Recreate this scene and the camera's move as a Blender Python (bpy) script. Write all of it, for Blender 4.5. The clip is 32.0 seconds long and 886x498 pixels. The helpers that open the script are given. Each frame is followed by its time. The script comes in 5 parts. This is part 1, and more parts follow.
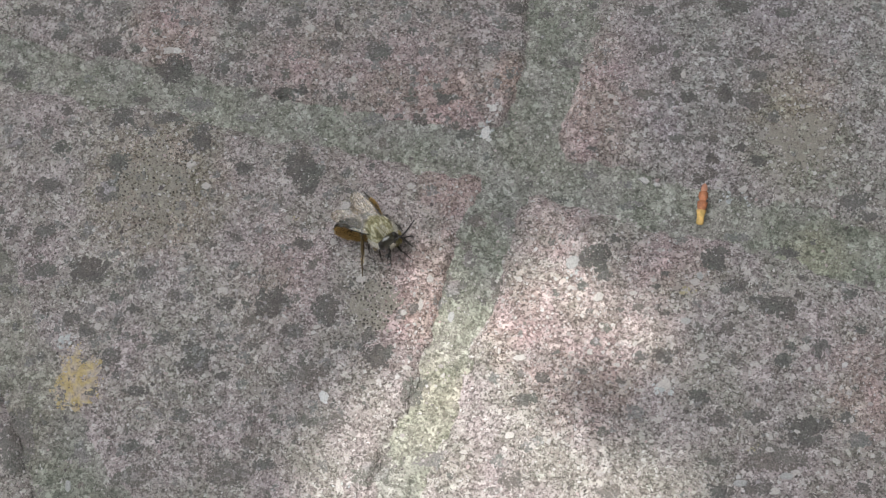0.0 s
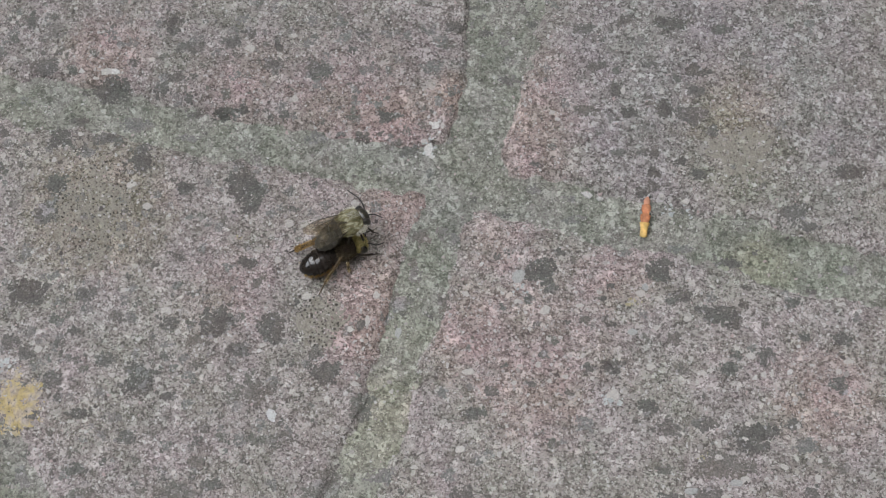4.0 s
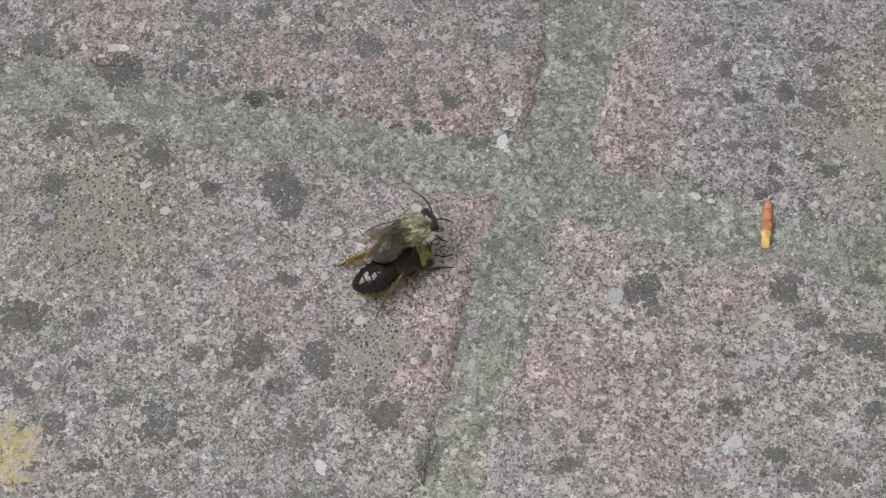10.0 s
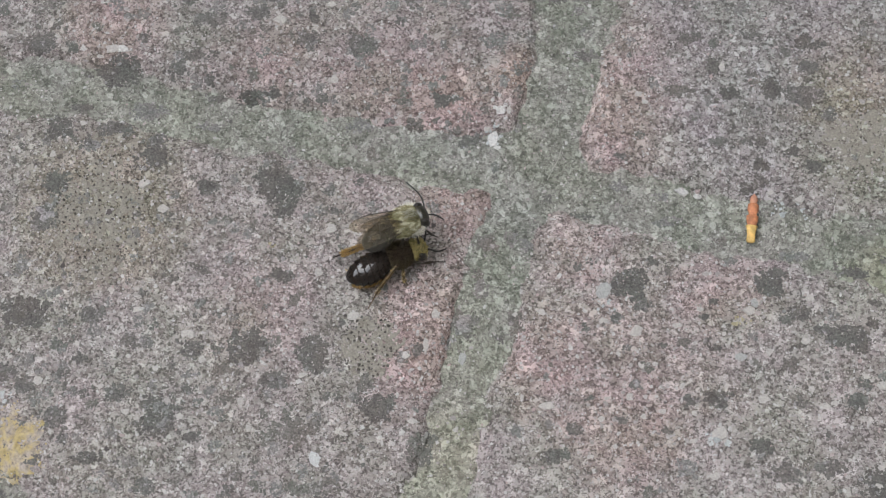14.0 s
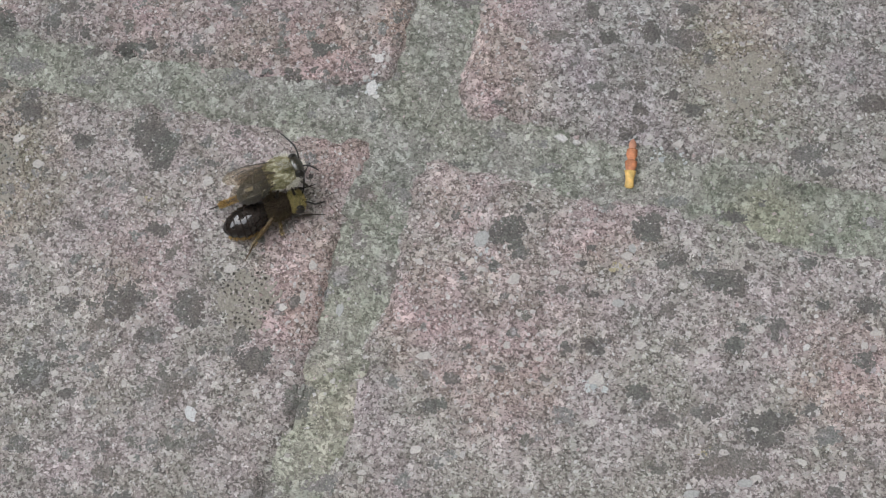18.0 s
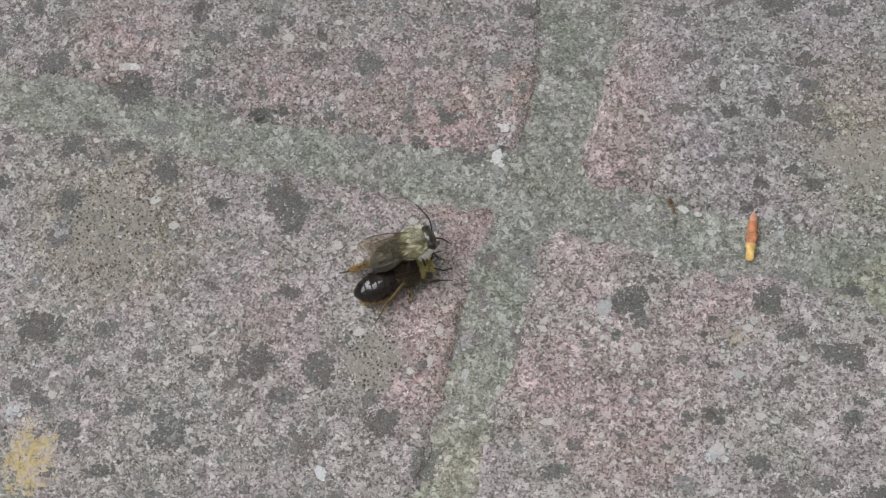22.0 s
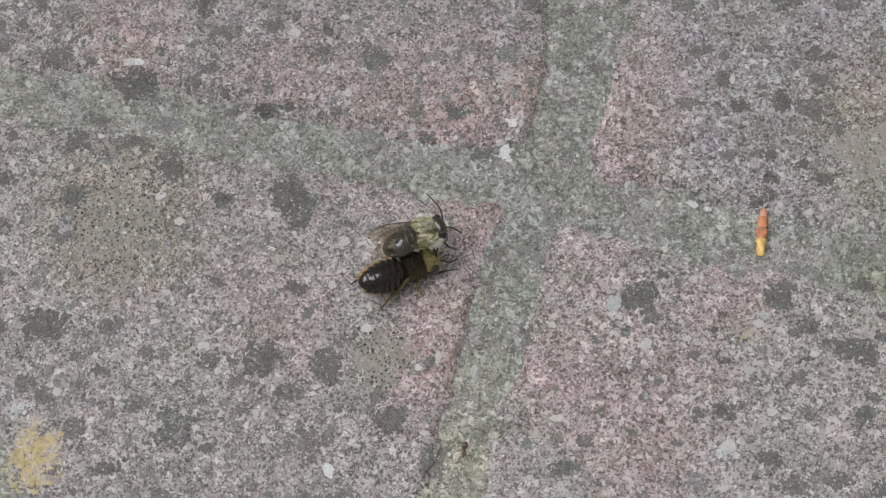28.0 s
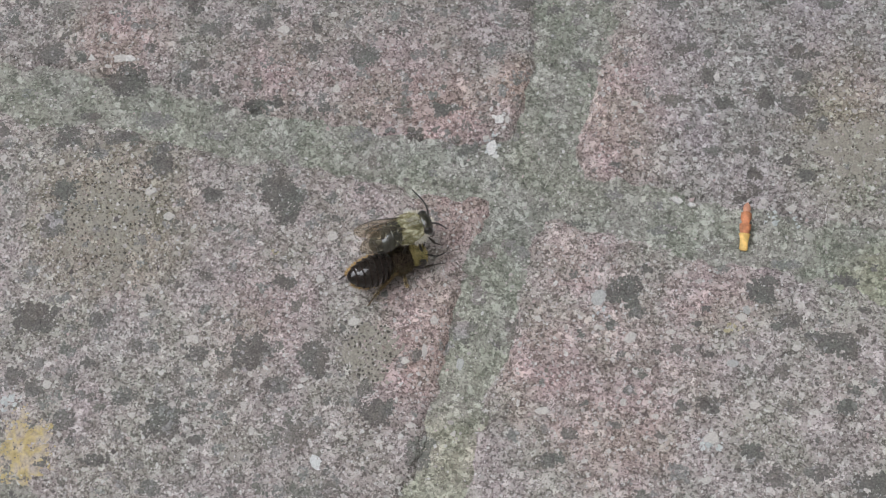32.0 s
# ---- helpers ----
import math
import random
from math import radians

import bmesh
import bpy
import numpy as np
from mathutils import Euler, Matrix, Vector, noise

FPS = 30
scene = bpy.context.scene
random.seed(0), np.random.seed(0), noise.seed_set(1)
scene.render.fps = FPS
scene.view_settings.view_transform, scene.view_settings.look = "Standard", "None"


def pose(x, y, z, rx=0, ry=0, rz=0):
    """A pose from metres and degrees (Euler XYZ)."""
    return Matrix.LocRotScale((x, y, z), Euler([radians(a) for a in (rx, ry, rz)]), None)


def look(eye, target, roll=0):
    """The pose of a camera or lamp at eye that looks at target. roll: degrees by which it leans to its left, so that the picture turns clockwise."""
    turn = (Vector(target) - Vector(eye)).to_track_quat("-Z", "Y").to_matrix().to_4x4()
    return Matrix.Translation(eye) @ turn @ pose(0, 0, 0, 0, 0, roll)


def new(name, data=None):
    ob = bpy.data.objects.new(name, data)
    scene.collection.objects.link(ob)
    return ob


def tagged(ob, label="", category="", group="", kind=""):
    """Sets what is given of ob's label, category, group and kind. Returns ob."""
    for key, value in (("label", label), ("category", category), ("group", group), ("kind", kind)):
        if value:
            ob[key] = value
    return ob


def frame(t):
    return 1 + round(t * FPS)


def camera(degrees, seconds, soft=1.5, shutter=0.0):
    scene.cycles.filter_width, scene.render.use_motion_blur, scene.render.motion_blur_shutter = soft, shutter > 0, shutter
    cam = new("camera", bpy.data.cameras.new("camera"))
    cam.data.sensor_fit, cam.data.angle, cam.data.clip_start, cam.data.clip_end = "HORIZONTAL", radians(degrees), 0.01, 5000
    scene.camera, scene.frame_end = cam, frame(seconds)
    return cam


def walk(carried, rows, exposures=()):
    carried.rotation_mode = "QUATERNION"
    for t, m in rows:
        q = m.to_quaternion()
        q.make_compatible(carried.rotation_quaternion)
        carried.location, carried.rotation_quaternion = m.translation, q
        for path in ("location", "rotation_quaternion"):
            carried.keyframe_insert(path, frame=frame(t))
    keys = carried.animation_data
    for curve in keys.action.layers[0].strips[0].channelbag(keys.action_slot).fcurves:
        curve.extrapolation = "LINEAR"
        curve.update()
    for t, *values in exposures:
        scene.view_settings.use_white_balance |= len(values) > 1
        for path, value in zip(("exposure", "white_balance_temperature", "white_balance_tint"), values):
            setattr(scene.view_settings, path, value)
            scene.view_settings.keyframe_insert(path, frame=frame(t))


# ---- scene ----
cam = camera(32.0, 32.0, soft=1.2)
PATH = [
    (0, 0.04420, -0.08617, 0.21907, 20.691, 6.765, 18.063),
    (0.5, 0.04631, -0.08858, 0.21854, 21.402, 7.135, 18.153),
    (1, 0.04300, -0.09087, 0.21619, 21.091, 5.749, 17.867),
    (1.5, 0.04185, -0.09042, 0.21476, 20.812, 5.628, 17.680),
    (2, 0.04206, -0.09090, 0.21363, 20.623, 5.593, 17.672),
    (2.1, 0.04400, -0.08915, 0.21519, 20.389, 6.224, 17.891),
    (2.2, 0.04654, -0.08686, 0.22173, 19.975, 6.487, 17.534),
    (2.5, 0.04411, -0.08910, 0.21924, 21.376, 5.500, 16.907),
    (4.5, 0.03637, -0.09338, 0.21725, 22.578, 3.796, 15.962),
    (5, 0.02723, -0.09013, 0.21978, 21.459, 4.392, 16.039),
    (5.4, 0.02711, -0.09320, 0.21843, 22.237, 4.831, 16.027),
    (5.5, 0.01907, -0.07998, 0.18782, 21.378, 4.223, 15.949),
    (6, 0.01743, -0.07461, 0.18126, 20.920, 3.616, 15.741),
    (6.5, 0.01817, -0.07259, 0.18385, 20.853, 3.759, 15.857),
    (7, 0.01855, -0.07408, 0.18258, 20.459, 4.220, 15.957),
    (7.5, 0.01809, -0.07913, 0.18022, 21.287, 3.760, 16.044),
    (8, 0.01814, -0.07834, 0.18045, 20.763, 3.926, 16.304),
    (8.5, 0.01969, -0.07589, 0.18201, 21.610, 2.696, 15.693),
    (9, 0.01979, -0.07447, 0.18437, 21.351, 3.088, 15.517),
    (9.5, 0.01978, -0.07623, 0.18392, 21.141, 3.220, 15.474),
    (10, 0.01984, -0.07614, 0.18391, 20.951, 3.322, 15.648),
    (10.5, 0.01930, -0.07675, 0.18269, 20.635, 3.172, 15.711),
    (11, 0.02108, -0.08032, 0.18661, 20.076, 3.930, 16.333),
    (11.5, 0.02353, -0.07389, 0.19019, 20.517, 4.101, 15.657),
    (12, 0.02339, -0.07498, 0.18980, 20.648, 3.901, 15.667),
    (12.5, 0.02314, -0.07511, 0.18869, 20.634, 3.769, 15.641),
    (13, 0.02184, -0.07582, 0.18789, 20.198, 3.158, 15.554),
    (13.5, 0.02241, -0.07569, 0.18723, 20.354, 3.655, 15.638),
    (15.5, 0.02743, -0.07240, 0.19106, 19.379, 5.124, 15.573),
    (16, 0.02452, -0.07344, 0.18970, 18.959, 5.574, 16.099),
    (16.5, 0.02394, -0.07339, 0.18728, 18.531, 6.031, 16.165),
    (17, 0.02294, -0.07050, 0.18917, 17.028, 7.074, 15.836),
    (17.5, 0.02583, -0.07288, 0.18849, 19.157, 5.615, 15.442),
    (18, 0.03596, -0.07181, 0.18504, 18.633, 3.680, 14.440),
    (18.5, 0.03254, -0.06909, 0.18867, 19.110, 4.925, 14.970),
    (19, 0.03058, -0.06884, 0.19094, 19.240, 5.249, 15.248),
    (19.5, 0.03019, -0.06875, 0.19133, 18.940, 5.135, 15.364),
    (20, 0.02787, -0.07001, 0.19146, 18.832, 5.161, 15.728),
    (20.5, 0.02749, -0.07169, 0.19005, 19.243, 4.658, 15.738),
    (21, 0.02645, -0.07188, 0.18992, 18.967, 4.466, 15.721),
    (21.5, 0.02760, -0.06943, 0.19203, 19.064, 4.996, 15.852),
    (22, 0.02670, -0.06948, 0.19317, 19.296, 5.330, 16.065),
    (22.5, 0.02533, -0.07011, 0.19242, 18.875, 4.819, 16.074),
    (23, 0.02536, -0.06971, 0.19235, 19.075, 4.845, 16.190),
    (23.5, 0.02474, -0.07048, 0.19092, 19.007, 4.676, 16.218),
    (24, 0.02405, -0.07103, 0.19065, 18.755, 4.297, 16.143),
    (24.5, 0.02414, -0.07058, 0.19132, 18.864, 4.760, 16.183),
    (26.5, 0.02415, -0.07184, 0.19008, 19.319, 4.561, 16.065),
    (27, 0.02433, -0.07032, 0.19239, 19.807, 5.414, 16.087),
    (27.5, 0.02409, -0.07018, 0.19276, 19.743, 5.192, 15.885),
    (28, 0.02475, -0.07063, 0.19160, 19.432, 5.093, 15.906),
    (28.5, 0.02513, -0.07032, 0.19124, 19.266, 4.963, 15.943),
    (29, 0.02520, -0.07162, 0.19087, 19.572, 5.107, 15.982),
    (29.5, 0.02512, -0.07178, 0.19122, 19.424, 4.830, 16.121),
    (30, 0.02477, -0.06954, 0.19341, 19.204, 4.841, 15.963),
    (30.5, 0.02462, -0.07176, 0.19320, 19.109, 5.142, 15.996),
    (31, 0.02520, -0.07389, 0.19136, 19.165, 4.828, 16.006),
    (31.5, 0.02575, -0.07197, 0.19229, 19.244, 4.777, 15.901),
    (32, 0.02676, -0.07230, 0.19281, 19.684, 4.950, 15.979),
]
walk(cam, [(t, pose(x, y, z, rx, ry, rz)) for t, x, y, z, rx, ry, rz in PATH],
     exposures=[(0, 2.43), (1.2, 2.35), (2.5, 2.3), (4.6, 2.73), (9, 2.75), (15, 2.73), (32, 2.73)])

# ---- light: open shade under added, unseen foliage with one gap for the sun ----
SUN_WAY = Vector((-0.28, 0.28, 0.918)).normalized()
world = bpy.data.worlds.new("sky")
scene.world = world
world.use_nodes = True
sky = world.node_tree.nodes.new("ShaderNodeTexSky")
sky.sky_type, sky.sun_disc = "NISHITA", False
sky.sun_elevation, sky.sun_rotation = math.asin(SUN_WAY.z), math.atan2(SUN_WAY.x, SUN_WAY.y)
pale = world.node_tree.nodes.new("ShaderNodeHueSaturation")
pale.inputs["Saturation"].default_value = 0.18
background = world.node_tree.nodes["Background"]
background.inputs["Strength"].default_value = 0.15
world.node_tree.links.new(sky.outputs[0], pale.inputs["Color"])
world.node_tree.links.new(pale.outputs[0], background.inputs[0])
sun_data = bpy.data.lights.new("sun", "SUN")
sun_data.energy, sun_data.angle, sun_data.color = 0.78, radians(0.53), (1.0, 0.96, 0.9)
sun = new("sun", sun_data)
sun.matrix_world = look(SUN_WAY * 3, (0, 0, 0))

MM = 0.001
rng = np.random.RandomState(7)


# ---- materials ----
class Mat:
    """A small wrapper to string shader nodes together."""

    def __init__(self, name, roughness=0.8, **inputs):
        self.m = bpy.data.materials.new(name)
        self.m.use_nodes = True
        self.nt = self.m.node_tree
        self.out = self.nt.nodes["Principled BSDF"]
        self.out.inputs["Roughness"].default_value = roughness
        for key, value in inputs.items():
            self.out.inputs[key.replace("_", " ")].default_value = value

    def node(self, kind, out=0, props=None, **inputs):
        n = self.nt.nodes.new("ShaderNode" + kind)
        if kind == "TexVoronoi" and props:
            n.feature = props
        elif kind == "Math":
            n.operation = props
        elif kind == "VectorMath":
            n.operation = props
        elif kind == "MixRGB":
            n.blend_type = props or "MIX"
        for key, value in inputs.items():
            key = key.replace("_", " ")
            sock = n.inputs[int(key[2:])] if key[:2] == "in" and key[2:].isdigit() else n.inputs[key]
            if isinstance(value, bpy.types.NodeSocket):
                self.nt.links.new(value, sock)
            else:
                sock.default_value = value
        return n.outputs[out]

    def ramp(self, fac, *stops):
        n = self.nt.nodes.new("ShaderNodeValToRGB")
        els = n.color_ramp.elements
        while len(els) < len(stops):
            els.new(0.5)
        for e, (p, c) in zip(els, stops):
            e.position = p
            e.color = (c, c, c, 1) if isinstance(c, (int, float)) else (*c, 1)
        self.nt.links.new(fac, n.inputs[0])
        return n.outputs[0]

    def mix(self, fac, a, b, blend="MIX"):
        fix = lambda c: (*c, 1) if isinstance(c, tuple) and len(c) == 3 else c
        return self.node("MixRGB", props=blend, Fac=fac, Color1=fix(a), Color2=fix(b))

    def millimetres(self):
        p = self.node("TexCoord", out=3)
        return self.node("VectorMath", props="MULTIPLY", in0=p, in1=(1000, 1000, 1000))

    def noise(self, p, scale, detail=3.0, out=0, rough=0.55):
        return self.node("TexNoise", out=out, Vector=p, Scale=scale, Detail=detail, Roughness=rough)

    def cells(self, p, scale, out=1):
        return self.node("TexVoronoi", out=out, Vector=p, Scale=scale, Randomness=1.0)

    def red(self, c):
        return self.node("SeparateColor", out=0, Color=c)

    def spot(self, p, x, y, r, soft):
        """1 inside a blot of r millimetres round (x, y), ragged by noise."""
        flat = self.node("VectorMath", props="MULTIPLY", in0=p, in1=(1, 1, 0))
        d = self.node("VectorMath", out=1, props="DISTANCE", in0=flat, in1=(x, y, 0))
        n = self.noise(p, 0.35, 4)
        d = self.node("Math", props="MULTIPLY_ADD", in0=n, in1=-soft * 3.4, in2=d)
        return self.node("MapRange", Value=d, in1=r - soft * 1.2, in2=r - soft * 3.2, in3=0.0, in4=1.0)

    def colour(self, c):
        self.nt.links.new(c, self.out.inputs["Base Color"])
        return self

    def bump(self, height, distance, strength=1.0):
        b = self.node("Bump", Height=height, Distance=distance, Strength=strength)
        self.nt.links.new(b, self.out.inputs["Normal"])
        return self


def speckled(name, stops, tint_a, tint_b, contrast, blushes=(), stains_and_shade=(), film=None, pit=0.8):
    """Washed concrete: chips of stone in three sizes, tinted in broad clouds."""
    m = Mat(name, 0.88)
    p = m.millimetres()
    wobble = m.noise(p, 1.6, 2, out=1)
    q = m.node("VectorMath", props="MULTIPLY_ADD", in0=wobble, in1=(0.9, 0.9, 0.9), in2=p)
    big, mid, fine = (m.red(m.cells(q, s)) for s in (1.3, 2.5, 4.2))
    a = m.ramp(big, *stops)
    b = m.ramp(mid, *stops)
    c = m.ramp(fine, *stops)
    pick = m.ramp(m.noise(p, 0.9, 2), (0.42, 0.0), (0.58, 1.0))
    col = m.mix(pick, b, c)
    col = m.mix(m.ramp(big, (0.7, 0.0), (0.74, 0.85)), col, a)
    shape = m.node("VectorMath", props="MULTIPLY_ADD", in0=m.noise(p, 1.1, 2, out=1), in1=(1.1, 1.1, 1.1), in2=p)
    pits = m.ramp(m.noise(shape, 2.3, 2.5, rough=0.6), (0.415, 1.0), (0.45, 0.0))
    col = m.mix(m.node("Math", props="MULTIPLY", in0=pits, in1=pit), col, m.mix(m.noise(p, 0.8, 2), (0.045, 0.04, 0.037), (0.12, 0.109, 0.103)))
    flat = m.mix(0.5, stops[len(stops) // 2][1], stops[len(stops) // 2][1])
    col = m.mix(contrast, flat, col)
    cloud = m.noise(p, 0.07, 4)
    col = m.mix(1.0, col, m.mix(m.ramp(cloud, (0.36, 0.0), (0.64, 1.0)), tint_a, tint_b), "MULTIPLY")
    patch = m.ramp(m.noise(p, 0.22, 4), (0.42, (0.86, 0.87, 0.86)), (0.6, (1.1, 1.1, 1.1)))
    col = m.mix(1.0, col, patch, "MULTIPLY")
    hue = m.ramp(m.noise(p, 0.11, 3), (0.4, (0.985, 1.003, 0.968)), (0.6, (1.008, 0.988, 1.02)))
    col = m.mix(1.0, col, hue, "MULTIPLY")
    blotch = m.ramp(m.noise(p, 0.5, 4, rough=0.6), (0.36, (0.74, 0.755, 0.73)), (0.47, (1.015, 1.012, 1.01)))
    col = m.mix(1.0, col, blotch, "MULTIPLY")
    for x, y, r, soft, tint in (*blushes, *stains_and_shade):
        col = m.mix(m.spot(p, x, y, r, soft), col, m.mix(1.0, col, tint, "MULTIPLY"))
    if film:
        height = m.node("SeparateXYZ", out=2, Vector=p)
        low = m.node("Math", props="MULTIPLY_ADD", in0=m.noise(p, 0.45, 5, rough=0.7), in1=-1.5, in2=height)
        col = m.mix(m.ramp(m.node("MapRange", Value=low, in1=-1.45, in2=-2.1, in3=0.0, in4=1.0), (0.0, 0.0), (1.0, 1.0)), col, m.mix(1.0, m.mix(0.45, col, flat), film, "MULTIPLY"))
    m.colour(col)
    h = m.node("Math", props="MULTIPLY_ADD", in0=m.cells(q, 2.5, out=0), in1=0.4, in2=m.noise(p, 2.5, 3))
    m.bump(m.node("Math", props="SUBTRACT", in0=h, in1=pits), 0.00025, 0.8)
    return m.m


STOPS = ((0.0, (0.11, 0.098, 0.092)), (0.14, (0.18, 0.163, 0.155)), (0.4, (0.27, 0.246, 0.235)),
         (0.72, (0.35, 0.323, 0.31)), (0.9, (0.45, 0.43, 0.412)), (1.0, (0.6, 0.59, 0.57)))
PINK = (1.07, 0.985, 0.98)
ROSE = (1.12, 0.975, 0.97)
PAVER = speckled("washed_concrete", STOPS, (1.04, 0.985, 0.985), (0.985, 0.985, 0.955), 0.93,
                 blushes=((-6, -4, 8, 3, ROSE), (-7, -21, 8.5, 3, ROSE), (-8, -29.5, 6, 3, PINK), (5.5, -23, 7, 3, PINK), (8, -5, 7, 3, PINK), (9, 11, 9, 4, ROSE),
                          (8, 22, 7, 3, PINK), (-12, 9, 7, 3, ROSE), (-62, 9, 8, 3, ROSE), (-39, 8.5, 8, 4, PINK), (-22, 9.5, 9, 4, PINK), (28, -6, 7, 3, PINK), (21, -31, 8, 4, PINK),
                          (17, -20, 14, 6, PINK), (-29, -25, 8, 4, PINK), (61, -19, 8, 4, ROSE), (-4.5, 15.8, 4, 1.5, (1.08, 0.93, 0.88)), (-20, 6, 22, 7, (1.02, 0.98, 0.99))),
                 # the two widest spots darken the far pavers in place of shade there
                 stains_and_shade=((-42, 34, 46, 8, (0.93, 0.935, 0.935)), (44, 44, 40, 8, (0.93, 0.935, 0.935)), (34, 24, 27, 8, (0.965, 0.99, 1.03)), (-54, -16.5, 13, 4, (0.89, 0.87, 0.77)), (41, 16, 12, 4, (0.95, 0.95, 0.86)), (38, 25, 9, 4, (1.0, 0.95, 0.88)),
                         (52, 8, 12, 5, (0.97, 1.0, 0.97))), film=(0.98, 1.03, 0.96))
JOINT = speckled("algae_mortar", ((0.0, (0.085, 0.08, 0.07)), (0.2, (0.16, 0.155, 0.139)), (0.5, (0.255, 0.248, 0.224)),
                                  (0.8, (0.33, 0.32, 0.29)), (1.0, (0.54, 0.53, 0.49))), (0.99, 1.0, 0.965), (0.935, 0.985, 0.945), 0.8, pit=0.55,
                 stains_and_shade=((-66, -50, 17, 5, (1.03, 0.985, 0.995)), (0, -20, 14, 4, (0.985, 1.0, 0.985)), (52, 2, 14, 5, (0.96, 0.985, 0.96)), (48, -1, 6, 2, (1.02, 1.01, 0.9)), (2, -41, 10, 3.5, (1.13, 1.105, 1.03)), (0, -30, 9, 3, (1.04, 1.02, 1.0)), (-62, -64, 9, 4, (0.75, 0.73, 0.64))))


def island(name, roughness, *stops, low=0.78, high=1.15, drift=False):
    """Colours that differ from chip to chip; with drift, the hue also wanders from patch to patch."""
    m = Mat(name, roughness)
    r = m.node("NewGeometry", out=8)
    p = m.millimetres()
    g = m.ramp(m.noise(p, 4.0, 3), (0.3, low), (0.7, high))
    tone = m.ramp(r, *stops)
    if drift:
        hue = m.ramp(m.noise(p, 0.16, 2), (0.36, (1.035, 0.99, 0.98)), (0.5, (0.99, 1.0, 1.01)), (0.64, (0.945, 1.01, 0.985)))
        tone = m.mix(1.0, tone, hue, "MULTIPLY")
    m.colour(m.mix(1.0, tone, g, "MULTIPLY"))
    m.bump(m.noise(p, 5.0, 3), 0.0001, 0.6)
    return m.m


CHIPS = island("stone_chips", 0.75, (0.0, (0.08, 0.07, 0.066)), (0.07, (0.16, 0.142, 0.135)), (0.12, (0.31, 0.285, 0.27)), (0.62, (0.4, 0.37, 0.355)),
               (0.66, (0.4, 0.31, 0.3)), (0.74, (0.44, 0.42, 0.4)), (1.0, (0.52, 0.51, 0.495)))
PALE_CHIP = island("pale_chip", 0.7, (0.0, (0.35, 0.325, 0.305)), (0.5, (0.44, 0.415, 0.39)), (1.0, (0.52, 0.495, 0.465)))
WHITE_CHIP = island("white_chip", 0.6, (0.0, (0.48, 0.475, 0.46)), (1.0, (0.62, 0.61, 0.59)), low=0.7)
GREY_CHIP = island("grey_chip", 0.7, (0.0, (0.33, 0.33, 0.32)), (1.0, (0.39, 0.39, 0.38)))
BLUE_CHIP = island("bluish_chip", 0.7, (0.0, (0.5, 0.51, 0.51)), (1.0, (0.57, 0.58, 0.575)))


def mottled_yellow():
    """Mustard crust that thins out to the pinkish stone beneath in small patches."""
    m = Mat("yellow_crust", 0.9)
    p = m.millimetres()
    tone = m.ramp(m.noise(p, 0.55, 3), (0.34, (0.4, 0.35, 0.315)), (0.46, (0.45, 0.38, 0.28)), (0.56, (0.44, 0.355, 0.185)), (0.7, (0.4, 0.32, 0.15)))
    grain = m.ramp(m.noise(p, 2.2, 3), (0.3, 0.66), (0.5, 1.0), (0.72, 1.2))
    m.colour(m.mix(1.0, tone, grain, "MULTIPLY"))
    m.bump(m.noise(p, 4.0, 3), 0.0001, 0.7)
    return m.m


CRUST = {
    "D": island("dark_crust", 0.9, (0.0, (0.106, 0.100, 0.091)), (0.9, (0.148, 0.140, 0.128)), (1.0, (0.300, 0.288, 0.287)), low=0.6, high=1.35, drift=True),
    "d": island("grey_crust", 0.9, (0.0, (0.124, 0.117, 0.109)), (0.88, (0.172, 0.163, 0.152)), (1.0, (0.340, 0.317, 0.318)), low=0.6, high=1.35, drift=True),
    "s": island("soft_crust", 0.9, (0.0, (0.165, 0.161, 0.151)), (0.85, (0.225, 0.218, 0.207)), (1.0, (0.360, 0.337, 0.338)), low=0.6, high=1.35, drift=True),
    "b": island("brown_crust", 0.9, (0.0, (0.135, 0.125, 0.113)), (0.88, (0.190, 0.176, 0.161)), (1.0, (0.340, 0.317, 0.307)), low=0.6, high=1.35, drift=True),
    "o": island("olive_crust", 0.9, (0.0, (0.22, 0.204, 0.17)), (1.0, (0.31, 0.29, 0.248)), low=0.75, high=1.2),
    "k": island("black_fruiting", 0.8, (0.0, (0.045, 0.041, 0.035)), (1.0, (0.105, 0.096, 0.08))),
    "y": mottled_yellow(),
    "f": island("faded_yellow_crust", 0.85, (0.0, (0.3, 0.26, 0.15)), (1.0, (0.4, 0.36, 0.24))),
    "w": island("white_crust", 0.85, (0.0, (0.36, 0.385, 0.385)), (1.0, (0.52, 0.545, 0.54))),
}


# ---- lie of the ground ----
def lattice_noise(x, y, size, seed):
    table = np.random.RandomState(seed).rand(128, 128)
    u, v = np.asarray(x) / size + 31.7, np.asarray(y) / size + 17.3
    i, j = np.floor(u).astype(int), np.floor(v).astype(int)
    f, g = u - i, v - j
    f, g = f * f * (3 - 2 * f), g * g * (3 - 2 * g)
    at = lambda a, b: table[a % 128, b % 128]
    return (at(i, j) * (1 - f) + at(i + 1, j) * f) * (1 - g) + (at(i, j + 1) * (1 - f) + at(i + 1, j + 1) * f) * g - 0.5


